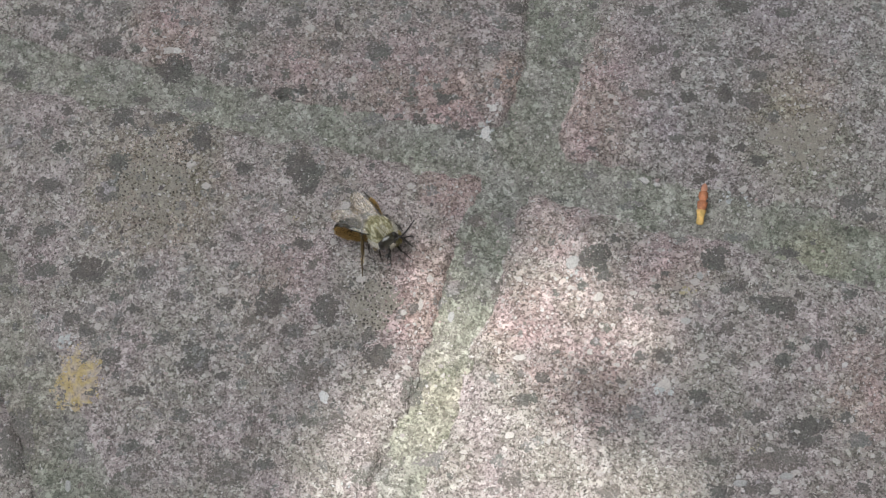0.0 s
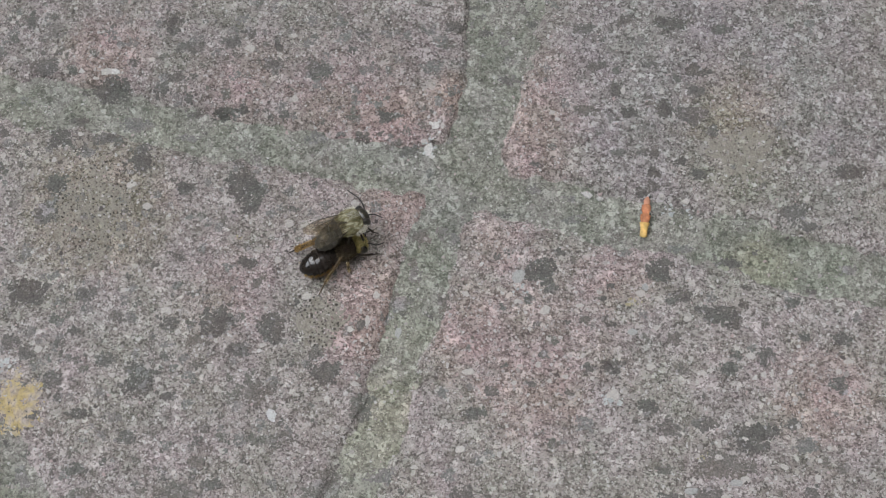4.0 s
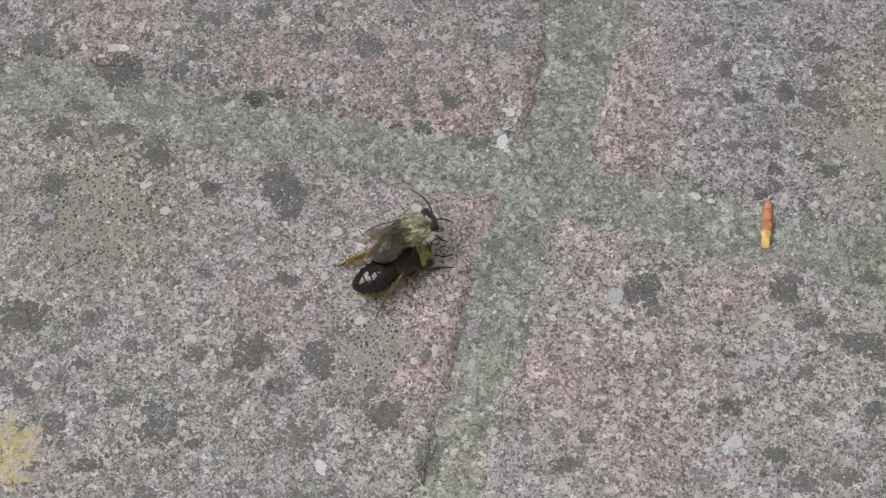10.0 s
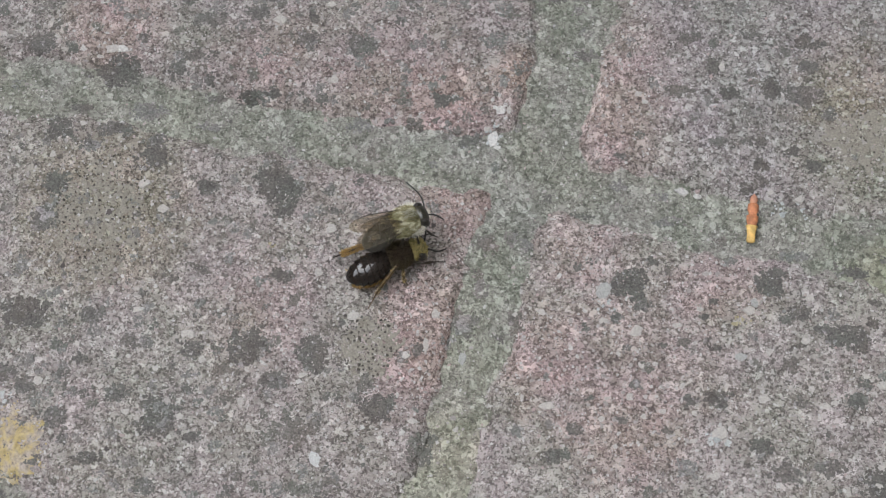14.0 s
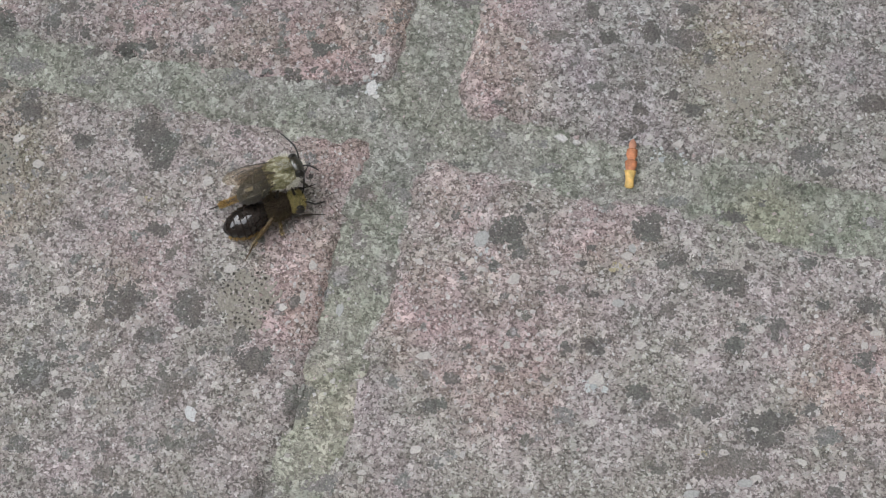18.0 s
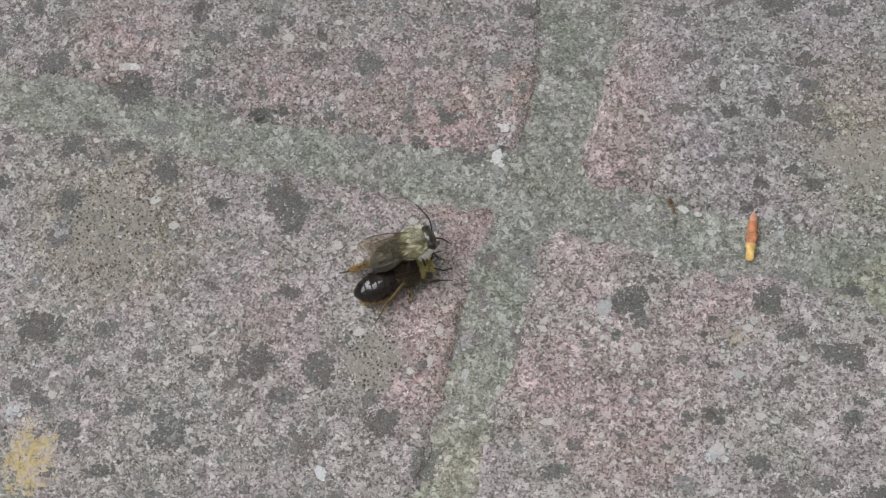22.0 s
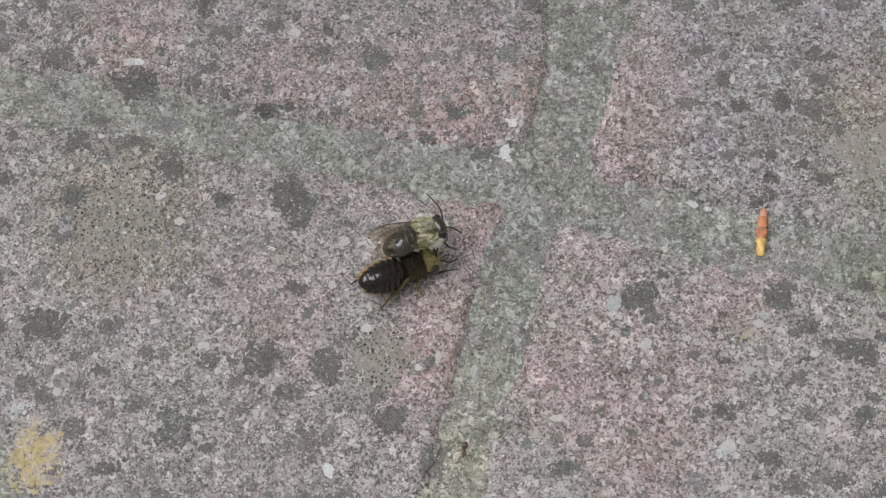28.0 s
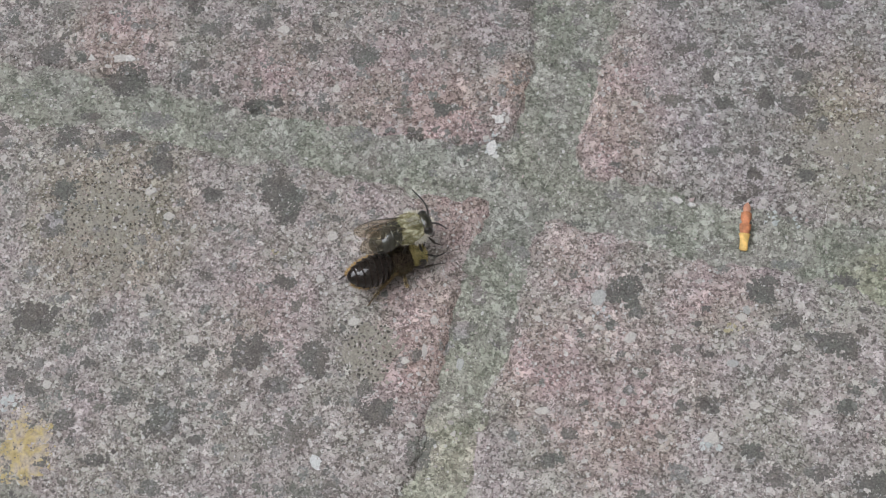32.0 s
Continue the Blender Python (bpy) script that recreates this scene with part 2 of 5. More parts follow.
def inside(x, y, box, cut=None, lean=(0, 0)):
    """Millimetres inside a paver's worn, rounded, slightly skewed outline; negative outside."""
    x0, x1, y0, y1 = box
    r = 3.6
    ox, oy = x, y
    x, y = ox + lean[0] * oy, oy - lean[1] * ox
    cx, cy, hx, hy = (x0 + x1) / 2, (y0 + y1) / 2, (x1 - x0) / 2 - r, (y1 - y0) / 2 - r
    dx, dy = np.abs(x - cx) - hx, np.abs(y - cy) - hy
    d = r - np.hypot(np.maximum(dx, 0), np.maximum(dy, 0)) - np.minimum(np.maximum(dx, dy), 0)
    if cut:
        d = np.minimum(d, (ox - cut[0]) * cut[2] + (oy - cut[1]) * cut[3])
    x, y = ox, oy
    return d + 2.0 * lattice_noise(x, y, 7.0, 3) + 1.4 * lattice_noise(x, y, 2.2, 4) + 0.7 * lattice_noise(x, y, 0.8, 5)


def paver_height(x, y, box, cut=None, lean=(0, 0)):
    d = inside(x, y, box, cut, lean)
    k = np.clip(d / 3.2, 0, 1)
    rim = -1.5 * (1 - k) ** 2.2
    return (rim + 0.5 * lattice_noise(x, y, 17.0, 11) + 0.24 * lattice_noise(x, y, 3.0, 12) + 0.2 * lattice_noise(x, y, 1.1, 13)
            + 0.16 * lattice_noise(x, y, 0.6, 14) - np.clip(-d, 0, 3) * 1.2)


def joint_height(x, y):
    return -0.85 + 0.5 * lattice_noise(x, y, 6.0, 21) + 0.35 * lattice_noise(x, y, 2.0, 22) + 0.22 * lattice_noise(x, y, 0.8, 23)


BOXES = {"A": ((-112, -3.4, -72, -1.9), (-60, -48, 0.67, 0.74), (0, 0.042)), "B": ((2.8, 112, -78, -2.2), None, (-0.02, 0)),
         "C": ((-112, -1.6, 4.7, 78), None, (0.12, 0.048)), "D": ((4.7, 112, 4.9, 78), None, (0.01, 0)), "E": ((-112, -48, -80, -44), (-64.5, -55, -0.74, -0.67), (0, 0))}


def surface(x, y):
    """Height of the paving, in millimetres, at millimetres x, y."""
    x, y = np.asarray(x, float), np.asarray(y, float)
    h = joint_height(x, y)
    for outline in BOXES.values():
        h = np.maximum(h, paver_height(x, y, *outline))
    return h


def mesh_object(name, verts, faces, material, parent=None, label="", smooth=False):
    me = bpy.data.meshes.new(name)
    me.from_pydata(verts, [], faces)
    if smooth:
        me.polygons.foreach_set("use_smooth", [True] * len(me.polygons))
    me.materials.append(material)
    ob = new(name, me)
    ob.parent = parent
    return tagged(ob, label) if label else ob


def sheet(name, xs, ys, z, material, parent=None, label="", skirt=0.0):
    """A height field over the lines xs and ys (mm), with a skirt down to a flat bottom when asked."""
    nx, ny = len(xs), len(ys)
    gx, gy = np.meshgrid(xs, ys)
    v = np.stack([gx.ravel(), gy.ravel(), z.ravel()], 1) * MM
    i = (np.arange(ny - 1)[:, None] * nx + np.arange(nx - 1)).ravel()
    f = np.stack([i, i + 1, i + nx + 1, i + nx], 1)
    if skirt:
        edge = np.r_[np.arange(nx), np.arange(1, ny) * nx + nx - 1, (ny - 1) * nx + np.arange(nx - 2, -1, -1), np.arange(ny - 2, 0, -1) * nx]
        low = v[edge].copy()
        low[:, 2] = -skirt * MM
        n, base = len(edge), len(v)
        v = np.r_[v, low]
        k = np.arange(n)
        f = np.r_[f, np.stack([edge[(k + 1) % n], edge, base + k, base + (k + 1) % n], 1)]
    me = bpy.data.meshes.new(name)
    me.vertices.add(len(v))
    me.vertices.foreach_set("co", v.ravel())
    me.loops.add(f.size)
    me.loops.foreach_set("vertex_index", f.ravel().astype(np.int32))
    me.polygons.add(len(f))
    me.polygons.foreach_set("loop_start", np.arange(0, f.size, 4).astype(np.int32))
    me.polygons.foreach_set("use_smooth", np.ones(len(f), bool))
    me.update(calc_edges=True)
    me.validate()
    me.materials.append(material)
    ob = new(name, me)
    ob.parent = parent
    return tagged(ob, label) if label else ob


def lines(a, b, near_a, near_b, fine, coarse):
    """Grid lines from a to b: fine inside the near stretch, coarse outside."""
    s = [a]
    while s[-1] < b - 1e-6:
        x = s[-1]
        s.append(min(b, x + (fine if near_a <= x <= near_b else coarse)))
    return np.array(s)


# ---- the paving ----
gx, gy = lines(-520, 520, -96, 70, 0.5, 8), lines(-520, 520, -78, 48, 0.5, 8)
X, Y = np.meshgrid(gx, gy)
pavement = sheet("pavement", gx, gy, joint_height(X, Y), JOINT, label="grey-green mortar joints filmed with algae between pavers")
tagged(pavement, category="pavement", kind="structure")
for box, cut, lean in BOXES.values():
    gx, gy = lines(box[0] - 4, box[1] + 4, -96, 70, 0.4, 2.5), lines(box[2] - 4, box[3] + 4, -78, 48, 0.4, 2.5)
    X, Y = np.meshgrid(gx, gy)
    sheet("paver", gx, gy, paver_height(X, Y, box, cut, lean), PAVER, pavement, skirt=35)
# pavers further out, past what the camera passes near
far_x, far_y = lines(-57, 57, 0, 0, 3, 3), lines(-38, 38, 0, 0, 3, 3)
X, Y = np.meshgrid(far_x, far_y)
far_paver = None
for i in range(-5, 5):
    for j in range(-7, 7):
        if i in (-1, 0) and j in (-1, 0):
            continue
        if far_paver is None:
            far_paver = sheet("paver", far_x, far_y, paver_height(X, Y, (-55.5, 55.5, -36.5, 36.5)), PAVER, pavement, skirt=35)
            far_mesh = far_paver.data
            ob = far_paver
        else:
            ob = new("paver", far_mesh)
            ob.parent = pavement
        ob.location = ((i + 0.5) * 115 * MM, (j + 0.5) * 81 * MM, 0)
SOIL = Mat("soil", 0.95)
p = SOIL.node("TexCoord", out=3)
SOIL.colour(SOIL.ramp(SOIL.noise(p, 3.0, 8), (0.35, (0.05, 0.06, 0.025)), (0.65, (0.11, 0.12, 0.06))))
gs = np.array([-400.0, -60, -12, -3, -0.9, 0.9, 3, 12, 60, 400]) * 1000
X, Y = np.meshgrid(gs, gs)
# unseen walls added to cut the sky light, low on the west side
WALL_GREY = Mat("added_wall_grey", 0.9)
p = WALL_GREY.node("TexCoord", out=3)
WALL_GREY.colour(WALL_GREY.ramp(WALL_GREY.noise(p, 4.0, 8), (0.3, (0.055, 0.05, 0.045)), (0.7, (0.09, 0.085, 0.075))))
for name, x, y, wx, wy, high in (("unseen_wall_north", 0, 1.6, 1.7, 0.1, 3.6), ("unseen_wall_south", 0, -1.6, 1.7, 0.1, 4.5),
                                 ("unseen_wall_east", 1.6, 0, 0.1, 1.5, 4.5), ("unseen_wall_west", -1.6, 0, 0.1, 1.5, 1.2)):
    bm = bmesh.new()
    bmesh.ops.create_cube(bm, size=2.0, matrix=Matrix.Translation((x, y, high / 2 - 0.03)) @ Matrix.Diagonal((wx, wy, high / 2, 1)))
    bmesh.ops.bevel(bm, geom=bm.edges[:], offset=0.01, segments=2, affect="EDGES")
    me = bpy.data.meshes.new(name)
    bm.to_mesh(me)
    bm.free()
    me.materials.append(WALL_GREY.m)
    tagged(new(name, me), "plain dark grey wall, unseen, added to cut the sky light", "wall", kind="structure")
tagged(sheet("ground", gs, gs, np.full(X.shape, -30.0), SOIL.m, label="worn garden lawn round the paving"), category="ground", kind="structure")


def chips_mesh(xs, ys, rs, tilt, lift, sides=(4, 7), squash=(0.4, 1.0), turn=None, jag=0.15):
    """Flat, angular stones bedded in the surface: their tops stand a little proud."""
    verts, faces = [], []
    zs = surface(xs, ys)
    for x, y, z, r in zip(xs, ys, zs, rs):
        n, a0, s, a1 = rng.randint(*sides), rng.rand() * 6.28, rng.uniform(*squash), rng.rand() * 6.28 if turn is None else turn
        tx, ty = rng.randn(2) * tilt
        base = len(verts)
        ring = []
        for k in range(n):
            a = a0 + 6.283 * (k + 0.5 * rng.rand()) / n
            u, v = math.cos(a) * r * rng.uniform(0.95 - jag, 0.95 + jag), math.sin(a) * r * s * rng.uniform(0.95 - jag, 0.95 + jag)
            ring.append((u * math.cos(a1) - v * math.sin(a1), u * math.sin(a1) + v * math.cos(a1)))
        top = z + lift * r
        for k, (u, v) in enumerate(ring):
            verts.append(((x + u) * MM, (y + v) * MM, (z - 0.3 * r) * MM))
        for k, (u, v) in enumerate(ring):
            verts.append(((x + 0.78 * u) * MM, (y + 0.78 * v) * MM, (top + (tx * u + ty * v)) * MM))
        for k in range(n):
            l = (k + 1) % n
            faces.append((base + k, base + l, base + n + l, base + n + k))
        faces.append(tuple(base + n + k for k in range(n)))
    return verts, faces


# ---- where the lichens grow: place, reach, look, narrowness and turn in degrees ----
SPOTS = []


def lichen(x, y, r, look_key, stretch, turn):
    SPOTS.append((x, y, r, look_key, stretch, radians(turn)))


lichen(-76.5, 12.0, 1.6, "d", 0.59, 111)
lichen(-53.1, 17.1, 2.0, "D", 0.88, 109)
lichen(-71.8, 10.2, 1.6, "s", 0.45, 14)
lichen(-49.4, 13.5, 2.3, "d", 0.52, 14)
lichen(-47.3, 14.6, 0.6, "D", 0.89, 109)
lichen(-42.5, 16.1, 1.7, "d", 0.72, 14)
lichen(-40.3, 18.8, 1.2, "d", 0.75, 14)
lichen(-35.0, 17.6, 1.0, "D", 0.67, 107)
lichen(-34.9, 13.9, 1.9, "d", 0.56, 14)
lichen(-58.4, 12.1, 0.9, "s", 0.94, 14)
lichen(-71.4, 4.3, 2.8, "d", 0.48, 14)
lichen(-66.4, 4.8, 0.9, "d", 0.99, 111)
lichen(-57.1, 8.4, 0.9, "d", 0.93, 14)
lichen(-49.5, 7.8, 1.9, "d", 0.51, 14)
lichen(-59.3, 3.0, 3.6, "D", 0.58, 14)
lichen(-51.0, 5.1, 1.5, "d", 0.70, 109)
lichen(-46.3, 4.7, 1.1, "d", 0.70, 109)
lichen(-40.5, 6.8, 1.0, "b", 0.90, 108)
lichen(-39.7, 3.6, 1.8, "D", 0.69, 14)
lichen(-36.7, 4.7, 1.4, "D", 0.67, 14)
lichen(-44.4, 2.5, 1.4, "d", 0.49, 14)
lichen(-52.8, -1.5, 3.1, "s", 0.33, 14)
lichen(-62.2, -3.4, 1.7, "d", 0.40, 14)
lichen(-43.8, -1.8, 1.9, "s", 0.35, 14)
lichen(-63.6, -7.2, 2.3, "D", 0.80, 14)
lichen(-59.2, -8.3, 0.9, "d", 0.81, 14)
lichen(-56.2, -5.3, 2.4, "d", 0.61, 14)
lichen(-50.1, -5.5, 1.1, "d", 0.94, 14)
lichen(-27.3, 14.7, 2.5, "d", 0.74, 14)
lichen(-21.9, 22.9, 1.2, "d", 0.92, 14)
lichen(-19.0, 17.1, 1.0, "s", 0.95, 14)
lichen(-30.4, 19.0, 0.8, "s", 0.90, 14)
lichen(-14.1, 9.5, 1.4, "D", 0.68, 14)
lichen(-29.9, 5.5, 1.5, "d", 0.50, 14)
lichen(-18.8, 7.9, 0.9, "b", 0.74, 14)
lichen(-16.8, 5.0, 1.3, "D", 0.85, 14)
lichen(-23.7, 3.2, 2.0, "s", 0.59, 14)
lichen(-9.0, 4.8, 1.6, "d", 0.65, 14)
lichen(-8.0, 27.7, 1.7, "d", 0.57, 14)
lichen(-3.0, 28.0, 1.1, "d", 0.76, 14)
lichen(2.4, 20.5, 1.5, "d", 0.56, 14)
lichen(-16.2, 11.1, 1.1, "s", 0.59, 14)
lichen(-9.5, 19.7, 1.9, "s", 0.54, 14)
lichen(12.4, 32.2, 1.7, "d", 0.60, 14)
lichen(4.0, 31.5, 0.8, "d", 0.94, 14)
lichen(18.4, 35.2, 1.4, "d", 0.77, 14)
lichen(25.8, 36.4, 2.7, "D", 0.58, 14)
lichen(33.6, 37.4, 1.5, "d", 0.69, 14)
lichen(21.3, 32.2, 1.4, "s", 0.64, 14)
lichen(15.7, 25.9, 1.4, "d", 0.72, 14)
lichen(19.2, 25.9, 1.0, "d", 0.73, 102)
lichen(24.0, 28.2, 1.2, "d", 0.64, 14)
lichen(19.9, 22.6, 1.6, "D", 0.70, 102)
lichen(24.9, 22.6, 1.1, "d", 0.75, 14)
lichen(28.8, 27.0, 0.9, "d", 0.96, 101)
lichen(31.1, 28.9, 1.9, "D", 0.61, 14)
lichen(32.4, 25.7, 1.5, "d", 0.62, 14)
lichen(16.3, 17.9, 2.1, "b", 0.48, 14)
lichen(23.1, 18.9, 1.8, "D", 0.72, 14)
lichen(28.4, 21.2, 1.9, "D", 0.82, 14)
lichen(32.5, 21.3, 2.3, "d", 0.67, 14)
lichen(19.3, 14.8, 0.8, "d", 0.90, 102)
lichen(25.9, 16.9, 1.1, "s", 0.74, 14)
lichen(22.8, 12.0, 1.5, "d", 0.44, 14)
lichen(27.6, 13.2, 1.6, "d", 0.45, 14)
lichen(36.1, 19.5, 1.1, "d", 0.82, 14)
lichen(3.8, 20.8, 1.4, "s", 0.56, 14)
lichen(-61.4, -15.1, 2.1, "D", 0.73, 14)
lichen(-61.2, -19.7, 2.2, "d", 0.84, 111)
lichen(-49.6, -7.9, 2.3, "D", 0.87, 14)
lichen(-41.2, -10.6, 1.3, "D", 0.76, 14)
lichen(-32.1, -8.1, 3.4, "D", 0.84, 108)
lichen(-29.6, -7.7, 1.1, "D", 0.80, 108)
lichen(-30.1, -11.1, 1.5, "D", 0.80, 14)
lichen(-38.9, -15.1, 0.7, "s", 0.96, 14)
lichen(-41.6, -24.0, 0.7, "d", 0.82, 14)
lichen(-44.5, -26.9, 0.9, "d", 0.72, 14)
lichen(-38.2, -21.7, 0.8, "d", 0.86, 14)
lichen(-27.9, -19.9, 1.9, "D", 0.69, 14)
lichen(-59.2, -33.2, 3.2, "D", 0.66, 15)
lichen(-25.3, -22.6, 0.9, "d", 0.79, 14)
lichen(-50.2, -31.3, 2.0, "d", 0.74, 15)
lichen(-53.4, -36.2, 1.2, "d", 0.64, 15)
lichen(-49.9, -37.2, 0.9, "d", 0.79, 15)
lichen(-56.8, -39.4, 1.3, "s", 0.63, 15)
lichen(-55.7, -42.5, 1.3, "d", 0.74, 15)
lichen(-51.3, -39.6, 0.9, "d", 0.77, 15)
lichen(-35.8, -32.5, 1.3, "d", 0.97, 109)
lichen(-28.7, -30.3, 2.6, "D", 0.98, 15)
lichen(-44.0, -33.4, 1.2, "d", 0.71, 15)
lichen(-31.3, -34.2, 1.0, "b", 0.81, 15)
lichen(-24.6, -34.0, 2.1, "d", 0.61, 15)
lichen(-43.4, -40.4, 1.9, "d", 0.55, 15)
lichen(-50.2, -45.5, 2.1, "d", 0.61, 15)
lichen(-48.1, -47.9, 1.0, "d", 0.86, 15)
lichen(-37.3, -42.0, 2.6, "D", 0.99, 15)
lichen(-30.3, -39.7, 1.1, "s", 0.81, 15)
lichen(-34.6, -37.7, 0.9, "d", 0.79, 15)
lichen(-29.7, -37.9, 1.1, "b", 0.51, 15)
lichen(-31.9, -43.3, 1.1, "d", 0.82, 15)
lichen(-20.0, -39.4, 3.5, "b", 0.57, 15)
lichen(-44.2, -49.4, 1.8, "D", 0.50, 15)
lichen(-20.4, -29.3, 2.6, "D", 0.91, 107)
lichen(-10.3, -33.7, 2.2, "D", 0.80, 15)
lichen(-12.9, -31.4, 1.2, "b", 0.91, 107)
lichen(-4.0, -37.7, 2.2, "b", 0.93, 106)
lichen(-3.0, -20.2, 1.8, "b", 0.97, 15)
lichen(3.3, -18.6, 1.8, "b", 0.76, 105)
lichen(12.5, -34.1, 1.6, "D", 0.68, 15)
lichen(7.1, -32.3, 0.9, "s", 0.78, 15)
lichen(13.7, -30.3, 0.9, "d", 0.79, 15)
lichen(12.3, -17.2, 0.8, "d", 0.79, 15)
lichen(-7.8, -25.1, 1.0, "d", 0.89, 15)
lichen(10.9, -30.4, 0.7, "s", 0.82, 15)
lichen(-4.4, -23.1, 1.1, "s", 0.65, 15)
lichen(16.1, -9.9, 2.3, "D", 1.00, 14)
lichen(18.7, -12.3, 1.1, "d", 0.66, 14)
lichen(15.6, -14.8, 0.8, "d", 0.96, 15)
lichen(33.3, -5.8, 2.0, "D", 0.85, 14)
lichen(37.9, -8.7, 1.7, "D", 0.60, 15)
lichen(36.3, -10.0, 1.0, "d", 0.68, 15)
lichen(43.5, -1.5, 2.1, "D", 0.36, 14)
lichen(44.2, -10.4, 3.6, "D", 0.45, 15)
lichen(40.8, -10.0, 1.1, "d", 0.60, 15)
lichen(46.8, -7.9, 0.9, "D", 0.90, 15)
lichen(27.2, -15.2, 0.8, "D", 0.88, 15)
lichen(28.8, -15.7, 0.6, "D", 0.82, 15)
lichen(24.5, -16.1, 0.9, "d", 0.73, 15)
lichen(26.4, -12.0, 0.6, "D", 0.94, 15)
lichen(30.0, -21.9, 1.6, "D", 0.68, 15)
lichen(26.9, -23.2, 1.1, "d", 0.78, 15)
lichen(27.0, -9.8, 0.6, "D", 0.83, 14)
lichen(38.1, -15.7, 1.3, "d", 0.79, 101)
lichen(20.0, -22.7, 0.9, "d", 0.72, 15)
lichen(22.2, -16.9, 0.6, "d", 0.81, 15)
lichen(46.7, -18.0, 1.9, "d", 0.56, 15)
lichen(47.2, -15.8, 0.8, "d", 0.79, 15)
lichen(36.7, -26.4, 1.5, "D", 0.75, 15)
lichen(24.9, -27.6, 0.7, "d", 0.75, 15)
lichen(40.2, -19.9, 0.8, "d", 0.78, 15)
lichen(19.5, -27.6, 0.9, "d", 0.71, 15)
lichen(14.2, -30.4, 1.0, "d", 0.75, 15)
lichen(7.9, -2.2, 1.6, "d", 0.29, 14)
lichen(18.4, -6.4, 0.8, "D", 0.78, 14)
lichen(28.9, 10.1, 1.1, "D", 0.88, 14)
lichen(29.4, 7.7, 0.9, "d", 0.84, 14)
lichen(28.1, 6.3, 1.1, "D", 0.73, 14)
lichen(35.4, 11.5, 1.4, "D", 0.66, 14)
lichen(32.6, 13.0, 1.1, "D", 0.66, 14)
lichen(28.0, -4.0, 1.0, "s", 0.61, 14)
lichen(35.9, -0.9, 2.5, "s", 0.24, 14)
lichen(46.6, -5.1, 0.9, "D", 0.82, 14)
lichen(-25.2, -7.1, 1.0, "d", 0.93, 107)
lichen(-21.5, -4.8, 0.7, "d", 0.86, 14)
lichen(-23.4, -9.7, 0.7, "d", 0.86, 14)
lichen(-26.6, -11.2, 0.7, "s", 0.86, 14)
lichen(17.4, 2.9, 1.0, "s", 0.62, 14)
lichen(11.8, 3.1, 1.4, "s", 0.49, 14)
lichen(19.2, -0.3, 1.7, "s", 0.45, 14)
lichen(-3.0, -9.1, 1.6, "b", 0.87, 14)
lichen(-2.1, -15.2, 1.5, "s", 0.66, 105)
lichen(-0.0, -7.6, 1.0, "s", 0.92, 14)
lichen(-86.4, 7.0, 4.0, "d", 0.30, 14)
lichen(-80.3, 4.0, 1.4, "d", 0.94, 14)
lichen(-85.0, -4.6, 2.5, "d", 0.62, 15)
lichen(-78.3, 8.0, 1.0, "d", 0.91, 113)
lichen(-75.2, -12.7, 1.5, "d", 0.60, 15)
lichen(-79.1, -16.3, 2.3, "d", 0.49, 15)
lichen(-71.6, -15.0, 1.5, "D", 0.80, 15)
lichen(-73.3, -8.5, 1.1, "d", 0.88, 15)
lichen(-81.7, -14.4, 1.2, "s", 0.80, 15)
lichen(-71.2, -21.9, 3.3, "d", 0.39, 15)
lichen(-73.5, -30.6, 1.5, "d", 0.78, 15)
lichen(-68.5, -29.2, 1.5, "d", 0.71, 15)
lichen(-66.7, -35.6, 2.4, "d", 0.59, 16)
lichen(-71.6, -38.2, 1.1, "d", 0.85, 16)
lichen(-58.7, -41.6, 1.8, "d", 0.56, 16)
lichen(-59.5, -62.7, 6.1, "b", 0.38, 114)
lichen(-36.1, -50.9, 1.4, "d", 0.81, 16)
lichen(-51.2, -51.4, 1.1, "d", 0.84, 16)
lichen(-39.5, -61.4, 3.5, "b", 0.39, 17)
lichen(-41.6, -57.4, 1.4, "d", 0.68, 16)
lichen(-25.5, -57.1, 3.4, "b", 0.59, 17)
lichen(-21.2, -54.3, 1.7, "d", 0.60, 17)
lichen(-24.9, -51.6, 1.4, "b", 0.69, 16)
lichen(-49.2, -60.6, 1.7, "s", 0.91, 113)
lichen(-14.9, -45.6, 3.4, "b", 0.28, 16)
lichen(-5.6, -50.5, 3.0, "b", 0.72, 17)
lichen(1.8, -46.5, 2.5, "s", 0.54, 17)
lichen(14.2, -46.1, 1.8, "d", 0.69, 17)
lichen(51.7, -15.1, 1.5, "d", 0.78, 103)
lichen(28.5, -31.5, 1.5, "s", 0.81, 16)
lichen(40.5, -29.3, 2.4, "d", 0.52, 16)
lichen(45.2, -27.1, 2.2, "d", 0.45, 16)
lichen(52.3, -27.2, 3.1, "D", 0.76, 16)
lichen(57.1, -24.0, 1.2, "d", 0.77, 16)
lichen(59.7, -26.7, 1.7, "s", 0.71, 16)
lichen(40.8, -35.3, 1.4, "b", 0.57, 17)
lichen(49.2, -32.5, 4.2, "b", 0.48, 17)
lichen(24.7, -35.7, 0.9, "b", 0.84, 16)
lichen(43.0, -39.2, 2.0, "d", 0.59, 17)
lichen(47.7, -37.2, 2.0, "d", 0.59, 17)
lichen(61.9, -33.2, 1.5, "d", 0.67, 17)
lichen(28.2, -43.7, 1.9, "b", 0.51, 17)
lichen(50.7, 8.5, 2.0, "d", 0.78, 13)
lichen(57.8, 17.2, 2.4, "D", 0.59, 13)
lichen(53.5, 7.0, 1.4, "d", 0.55, 13)
